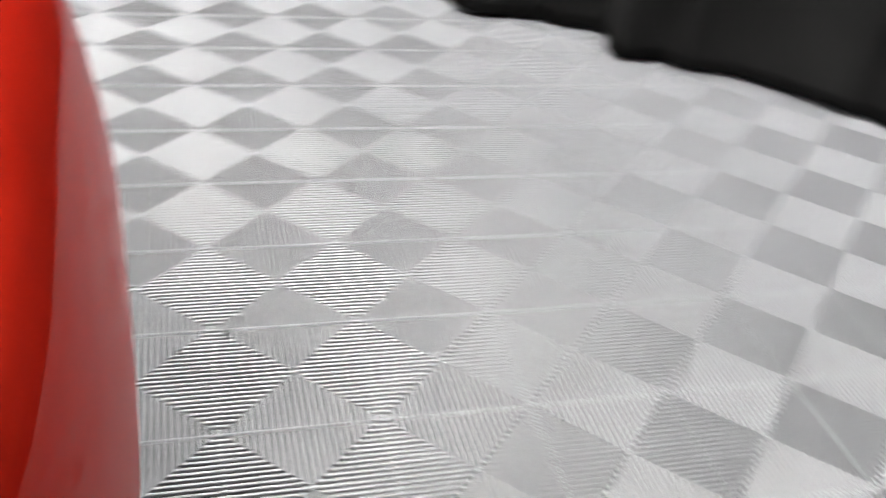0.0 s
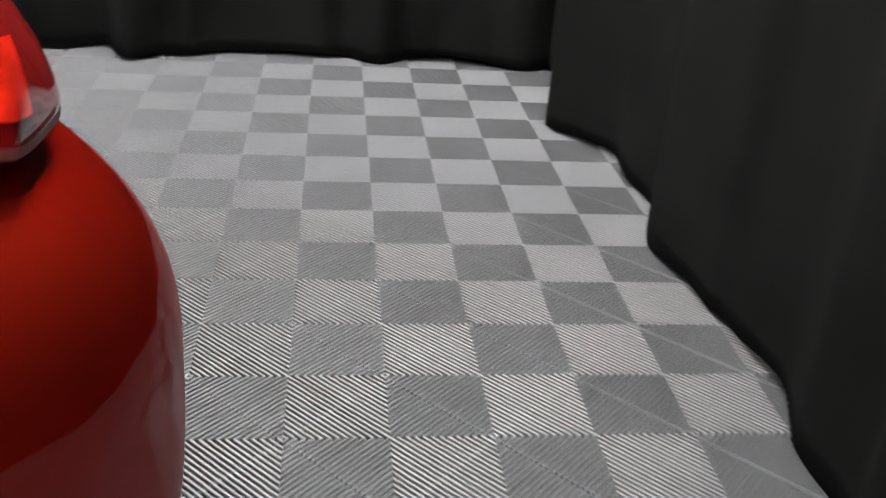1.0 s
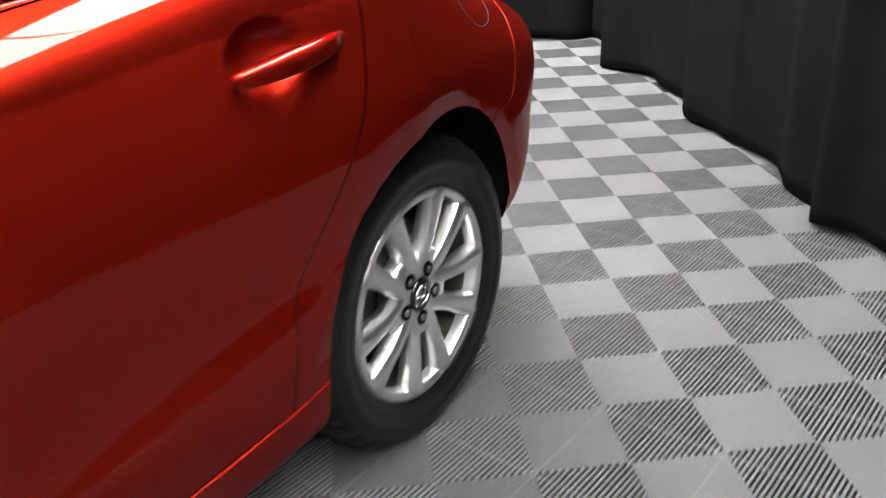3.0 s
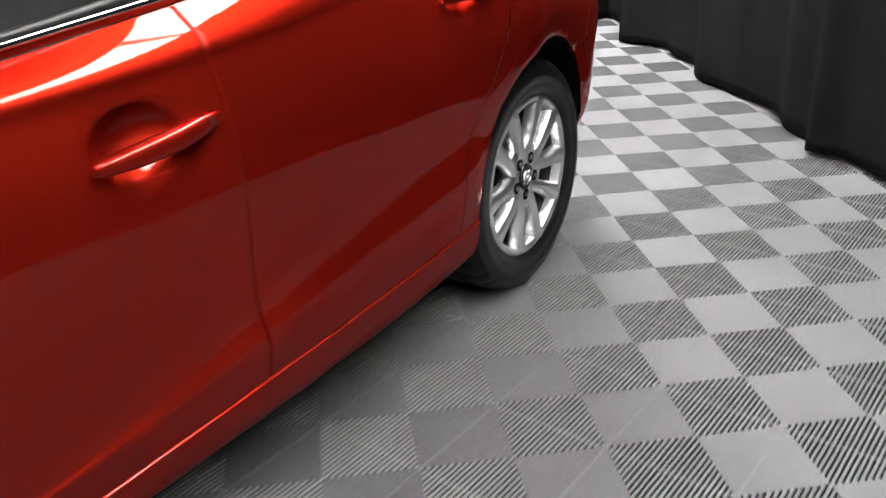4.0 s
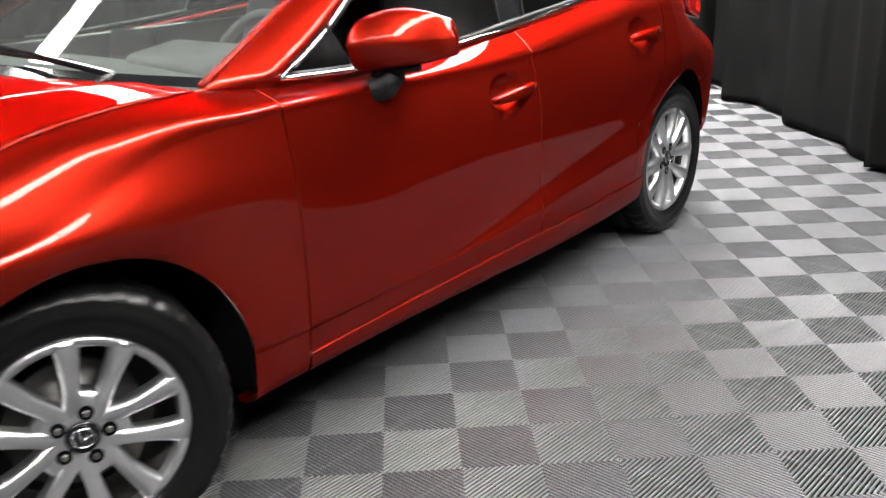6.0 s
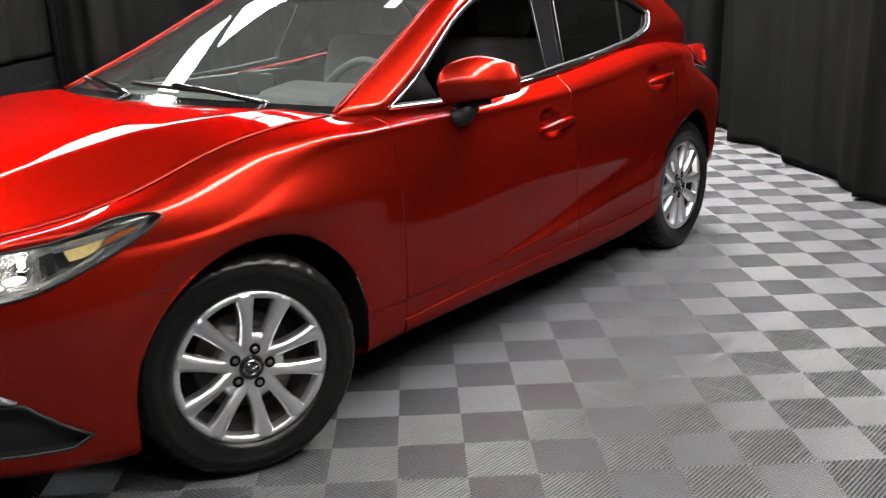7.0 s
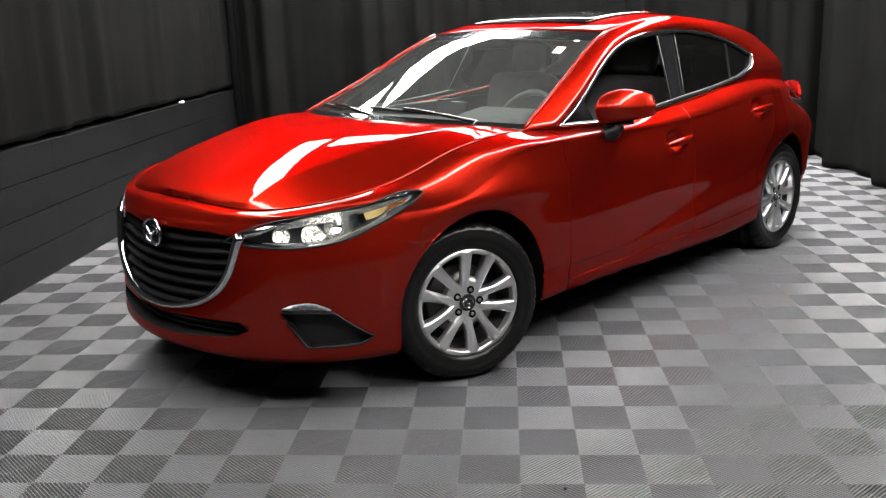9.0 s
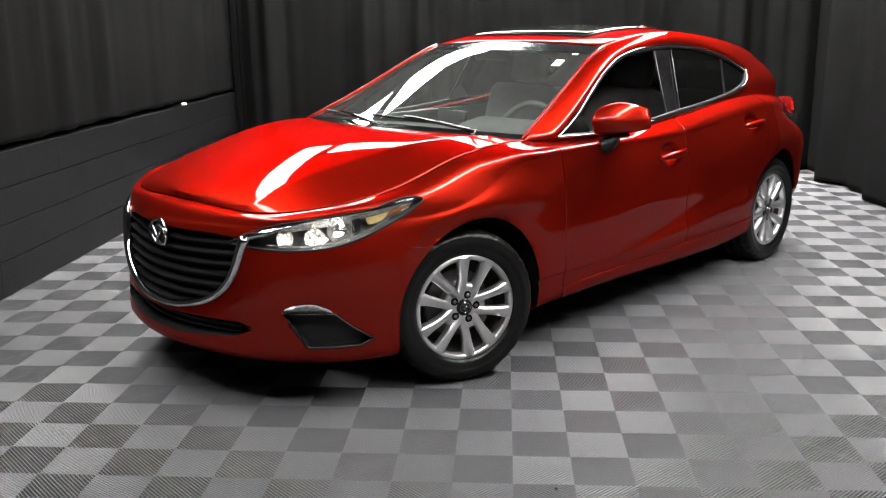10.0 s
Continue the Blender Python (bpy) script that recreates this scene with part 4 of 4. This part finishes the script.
def headlamp(s):
    e = new("headlamp")
    e.parent = car
    sk = LENS[s]
    vs = np.array(sk[0])
    vs = vs + np.array([.004, .005 * s, .002])
    o = obj("lens", vs, sk[1], M_LENS, e, "clear headlamp lens")
    o.visible_shadow = False
    rim_pts = []
    for x, z in LAMP + LAMP[:1]:
        q = lay("side", [(x, z)], .001)[0]
        rim_pts.append(q)
    tube("rim", mir(dense(rim_pts, 70), s), .0035, M_BLACK, e, "black lamp rim", 6)

    def bowl(name, x, z, r, m, deep=.03, tilt=(.62, .78)):
        c = np.array(lay("side", [(x, z)], -.020)[0])
        ax = np.array([tilt[0], tilt[1], .05])
        ax /= np.linalg.norm(ax)
        u = np.cross(ax, (0, 0, 1.0))
        u /= np.linalg.norm(u)
        w = np.cross(u, ax)
        vs2 = []
        for k, (rr, d) in enumerate(((r, .004), (r * .96, 0), (r * .8, -deep * .45), (r * .5, -deep * .85), (r * .02, -deep))):
            for a in np.linspace(0, 2 * math.pi, 28, endpoint=False):
                vs2.append(c + ax * d + (u * math.cos(a) + w * math.sin(a)) * rr)
        return obj(name, mir(vs2, s), gridfaces(5, 28, s > 0, 0, True), m, e), c, ax

    def ball(name, c, r, m, sc=(1, 1, 1)):
        bm = bmesh.new()
        bmesh.ops.create_uvsphere(bm, u_segments=20, v_segments=12, radius=r)
        bmesh.ops.scale(bm, verts=bm.verts, vec=sc)
        bmesh.ops.translate(bm, verts=bm.verts, vec=(c[0], c[1] * s, c[2]))
        return part(name, bm, m, e, smooth=True)
    _, c1, a1 = bowl("inner_reflector", 2.095, .697, .032, M_REFL)
    ball("side_bulb", c1 - a1 * .012, .0055, M_GLINT, (.7, 1, 2.0))
    _, c2, a2 = bowl("main_reflector", 1.935, .722, .052, M_REFL, .022)
    ball("projector", c2 - a2 * .004, .028, M_CHROME)
    ball("main_bulb", c2 + a2 * .022 + np.array([.012, 0, -.006]), .012, M_GLINT, (2.0, 1, .75))
    ball("upper_bulb", c2 + a2 * .010 + np.array([-.004, 0, .020]), .009, M_GLINT, (.8, 1, 2.2))
    _, c3, a3 = bowl("low_reflector", 2.015, .698, .040, M_REFL, .016)
    ball("low_bulb", c3 + a3 * .004 + np.array([-.026, .012, -.008]), .010, M_GLINT, (2.4, 1, .6))
    ball("inner_bulb", c3 + a3 * .004 + np.array([.010, 0, .010]), .005, M_GLINT, (1.6, 1, .8))

    def strip(name, hi, lo, m, label, off, n=22):
        up2, dn2 = lay("side", dense(hi, n), off), lay("side", dense(lo, n), off - .006)
        g = np.array([[np.array(a) * (1 - t) + np.array(c) * t for t in np.linspace(0, 1, 4)] for a, c in zip(up2, dn2)])
        g[..., 1] *= s
        sheet(name, g, m, e, label, flip=s < 0)
    strip("brow", [(2.10, .728), (2.05, .748), (1.93, .772), (1.82, .790), (1.70, .810)], [(2.10, .716), (2.05, .727), (1.93, .745), (1.82, .764), (1.72, .798)], M_REFL, "chrome brow strip", -.008)
    strip("lower_strip", [(2.14, .676), (2.03, .674), (1.93, .690), (1.83, .727), (1.72, .782)], [(2.14, .668), (2.03, .665), (1.93, .681), (1.83, .718), (1.72, .775)], M_REFL, "chrome lower strip", -.010)
    strip("amber_reflector", [(1.855, .770), (1.80, .780), (1.755, .788)], [(1.840, .740), (1.80, .746), (1.775, .752)], M_GLOW, "pale amber turn signal reflector", -.016, 8)
    strip("side_reflector", [(1.755, .780), (1.72, .792), (1.68, .804)], [(1.772, .752), (1.73, .770), (1.69, .790)], M_AMBER, "dark amber side reflector", -.014, 10)
    strip("bezel_step", [(1.90, .762), (1.885, .765), (1.87, .768)], [(1.90, .705), (1.885, .712), (1.87, .718)], M_GLOSS, "black bezel", -.015, 6)


both(headlamp)

# ---- tail lamps ----
M_TAIL = mat("red_lamp_plastic", (0.80, 0.020, 0.006), 0.25, vary=.45, scale=28, coat=1.0, spec=.8)
M_PALE = mat("pale_lamp_plastic", (.20, .05, .045), .4, spec=.1)
M_TAILD = mat("dark_red_lamp_plastic", (0.20, 0.005, 0.005), 0.12, coat=0.4, spec=.2)


def tail_lamp(s):
    e = new("tail_lamp")
    e.parent = car
    n, m = 30, 13
    dn = line([(-1.69, .74, .972), (-1.76, .73, .925), (-1.82, .720, .892), (-1.90, .703, .859), (-1.953, .662, .848), (-2.025, .59, .846), (-2.06, .48, .854)], n)
    up = line([(-1.68, .74, .980), (-1.76, .72, .985), (-1.84, .715, .982), (-1.90, .688, .975), (-1.940, .650, .965), (-1.985, .58, .955), (-2.03, .48, .950)], n)
    for q in (dn, up):
        for i in range(n):
            q[i, 1] += (body_y(q[i, 0], q[i, 2]) + .006 - q[i, 1]) * max(0, 1 - i / 14)
    g = np.array([[np.array(a) * (1 - t) + np.array(c) * t for t in np.linspace(0, 1, m)] for a, c in zip(up, dn)])
    bulge = np.sin(np.pi * np.linspace(0, 1, m))[None, :] ** .7 * np.sin(np.pi * np.clip(np.linspace(0, 1.0, n), 0, 1))[:, None] ** .6
    g[..., 1] += .008 * bulge
    g[..., 0] -= .012 * bulge * np.linspace(0, 1, n)[:, None]
    ed = np.concatenate([g[:, :1] + np.array([.03, -.03, -.005]), g, g[:, -1:] + np.array([.05, -.05, .022])], 1)
    g = ed
    g[..., 1] *= s
    sheet("lens", g, M_TAILD, e, "dark red tail lamp lens", flip=s > 0)
    h = g[11:17, 4:11].copy()
    h[..., 1] += .003 * s
    sheet("light_guide", h, M_TAIL, e, "bright red part of the lens", flip=s > 0)
    k = g[8:22, 12:14].copy()
    k[..., 1] += .003 * s
    sheet("reversing_lens", k, M_PALE, e, "pale clear strip along the lens", flip=s > 0)


both(tail_lamp)


# ---- roof things, cowl, wipers ----
def roof_pt(x, y, off=.004):
    r = re[::-1]
    i = int(np.argmin(np.abs(r[:, 0] - x)))
    t = 1 - i / (len(r) - 1)
    b = 1 - abs(y / r[i, 1]) ** 2.4
    return (r[i, 0] + (-.10 + .25 * t ** 2) * b, y, r[i, 2] + (.023 + .009 * math.sin(math.pi * t)) * b + off)


xs = [x for x in re[::-1][:, 0] if -.78 < x < -.02][::2]
sheet("sunroof", np.array([[roof_pt(x, y, .004) for y in np.linspace(.40, -.40, 17)] for x in xs]), M_GLOSS, car, "dark glass sunroof panel", thick=.006)
vs, fs = [], []
for i, t in enumerate(np.linspace(0, 1, 9)):
    x = -1.10 - .17 * t
    h, wv = .072 * math.sin(math.pi * (t * .75 + .12)) ** .8, .022 * math.sin(math.pi * (t * .9 + .05))
    z = roof_pt(x, 0)[2]
    for q in np.linspace(-1, 1, 9):
        vs.append((x, wv * q, z - .006 + h * (1 - abs(q) ** 2.5)))
obj("antenna_fin", vs, gridfaces(9, 9, True), M_RED, car, "red shark fin antenna")
n = len(we)
base = screen[-1]
cowl = np.array([[(x + .012, y, z - .012), (x + .06, y * 1.01, z - .022), (x + .13, y * 1.02, z - .035)] for x, y, z in base])
sheet("cowl", cowl, M_BLACK, car, "black plastic cowl under the windscreen", flip=False, thick=.004)
band = screen[-4:, :].copy()
band[..., 2] += .0015
sheet("screen_border", np.stack([screen[-2] * .75 + screen[-1] * .25 + (0, 0, .002), screen[-1] + (0, 0, .002)], 0), M_GLOSS, car, "black border of the windscreen", flip=True)
sheet("screen_top_border", np.stack([screen[0] + (0, 0, .002), screen[2] + (0, 0, .002)], 0), M_GLOSS, car, "black border of the windscreen", flip=True)


def screen_pt(u, v, off=.012):
    """A place on the windscreen: u from the roof down, v from left to right, both 0 to 1."""
    i, j = u * (screen.shape[0] - 1), v * (screen.shape[1] - 1)
    a, b = int(min(i, screen.shape[0] - 2)), int(min(j, screen.shape[1] - 2))
    p = screen[a, b] * (1 - (i - a)) * (1 - (j - b)) + screen[a + 1, b] * (i - a) * (1 - (j - b)) + screen[a, b + 1] * (1 - (i - a)) * (j - b) + screen[a + 1, b + 1] * (i - a) * (j - b)
    return tuple(p + np.array([.45, 0, .89]) * off)


def wiper(v0, v1, u1):
    e = new("wiper")
    e.parent = car
    tube("blade", [screen_pt(.93 + (u1 - .93) * t, v0 + (v1 - v0) * t, .012) for t in np.linspace(0, 1, 12)], .007, M_BLACK, e, "black wiper blade", 6)
    p = screen_pt(.99, v0 - .10, .02)
    tube("arm", [(p[0] + .05, p[1], p[2] - .02), p, screen_pt(.955, v0 + .02, .03), screen_pt(.93 + (u1 - .93) * .5, v0 + (v1 - v0) * .5, .024)], .0085, M_GLOSS, e, "wiper arm", 6)


wiper(.22, .55, .90)
wiper(.58, .90, .90)
M_STICK = mat("white_sticker", (.8, .8, .78), .5)
sheet("inspection_sticker", np.array([[screen_pt(u, v, .003) for v in (.075, .107)] for u in (.20, .27)]), M_STICK, car, "white paper sticker on the windscreen")
sheet("small_sticker", np.array([[screen_pt(u, v, .003) for v in (.052, .072)] for u in (.115, .135)]), M_STICK, car, "small white sticker on the windscreen")
for v in (0.0, 1.0):
    tube("screen_side_trim", [screen_pt(u, v, .004) for u in np.linspace(0, 1, 14)], .009, M_RED, car, "red edge of the windscreen pillar", 8)

# ---- cabin ----
M_CLOTH = mat("dark_seat_cloth", (.06, .06, .06), .9, vary=.2, scale=20, bump=.2, bscale=500)
M_TRIM = mat("dark_cabin_plastic", (.055, .055, .055), .6, bump=.15, bscale=300)
M_HEAD = mat("grey_headliner", (.35, .34, .32), .9)


def soft(name, dims, m, parent, pos, rot=(0, 0, 0), bev=.05, label=""):
    bm = bmesh.new()
    box(bm, -dims[0] / 2, dims[0] / 2, -dims[1] / 2, dims[1] / 2, -dims[2] / 2, dims[2] / 2, 0)
    bmesh.ops.bevel(bm, geom=bm.edges[:], offset=bev, segments=4, affect="EDGES", profile=.5)
    bmesh.ops.transform(bm, matrix=pose(*pos, *rot), verts=bm.verts)
    return part(name, bm, m, parent, label, True)


def seat(y):
    e = new("front_seat")
    e.parent = car
    soft("seat_base", (.52, .50, .20), M_CLOTH, e, (-.02, y, .42), (0, -6, 0), .06)
    soft("backrest", (.18, .48, .66), M_CLOTH, e, (-.36, y, .78), (0, -18, 0), .07)
    soft("headrest", (.10, .26, .17), M_CLOTH, e, (-.50, y, 1.185), (0, -12, 0), .045)


seat(.37)
seat(-.37)
e = new("rear_bench")
e.parent = car
soft("bench_base", (.5, 1.25, .2), M_CLOTH, e, (-.85, 0, .43), (0, -5, 0), .06)
soft("bench_back", (.16, 1.25, .6), M_CLOTH, e, (-1.18, 0, .76), (0, -22, 0), .06)
for y in (.38, -.38):
    soft("headrest", (.08, .24, .14), M_CLOTH, e, (-1.31, y, 1.10), (0, -15, 0), .04)
dash = np.array([[(x, y, z + .03 * (1 - (y / .75) ** 2)) for y in np.linspace(.74, -.74, 15)] for x, z in ((1.02, .93), (.85, .945), (.72, .94), (.62, .915), (.58, .86), (.60, .74), (.66, .60), (.7, .35))])
sheet("dashboard", dash, M_TRIM, car, "dark dashboard", flip=True, thick=.01)
soft("instrument_hood", (.22, .40, .10), M_TRIM, car, (.66, .37, .955), (0, 8, 0), .045)
soft("dash_screen", (.03, .20, .12), M_GLOSS, car, (.60, 0.0, .975), (0, -12, 0), .012)
e = new("steering_wheel")
e.parent = car
c0 = Vector((.46, .37, .90))
m0 = Matrix.Translation(c0) @ Euler((0, radians(-24), 0)).to_matrix().to_4x4()
tube("wheel_ring", [m0 @ Vector((0, .185 * math.cos(a), .185 * math.sin(a))) for a in np.linspace(0, 2 * math.pi, 36, endpoint=False)], .016, M_TRIM, e, "", 8, True)
for a in (0, math.pi, -math.pi / 2):
    tube("wheel_spoke", [m0 @ Vector((.01, 0, 0)), m0 @ Vector((0, .18 * math.cos(a), .18 * math.sin(a)))], .02, M_TRIM, e, "", 6)
soft("wheel_boss", (.05, .15, .13), M_TRIM, e, tuple(m0 @ Vector((.01, 0, 0))), (0, -24, 0), .02)
soft("cabin_mirror", (.03, .23, .06), M_BLACK, car, (.30, 0.02, 1.30), (0, 15, 8), .02, "inside rear-view mirror")
part("cabin_floor", box(bmesh.new(), -1.6, 1.0, -.74, .74, .28, .30), M_TRIM, car)
g = across(re, 15, -.10 + .25 * np.linspace(0, 1, len(re)) ** 2, .011 + 0 * np.linspace(0, 1, len(re)), 2.4)
g[..., 2] -= .035
sheet("headliner", g, M_HEAD, car, "pale grey headliner")
for s in (1, -1):
    part("door_card", box(bmesh.new(), -1.1, .80, (.72 if s > 0 else -.75), (.75 if s > 0 else -.72), .30, .957, .01), M_TRIM, car, "dark inner door panel")
soft("boot_wall", (.02, 1.2, .5), M_TRIM, car, (-1.75, 0, .6), (0, 0, 0), .005)

# turn the outer faces of sheets without thickness away from the car's middle
for ob in list(car.children) + [c for p in car.children for c in p.children]:
    if ob.type != "MESH" or ob.modifiers or ob.name.split(".")[0] not in ("windscreen", "rear_window", "quarter_window", "front_door", "rear_door", "rear_quarter", "sill", "window_frame", "tailgate_glass", "light_guide", "reversing_lens", "lens"):
        continue
    me = ob.data
    way = sum((p.normal.dot(p.center - Vector((p.center.x * .8, 0, .8))) * p.area for p in me.polygons))
    if way < 0:
        me.flip_normals()
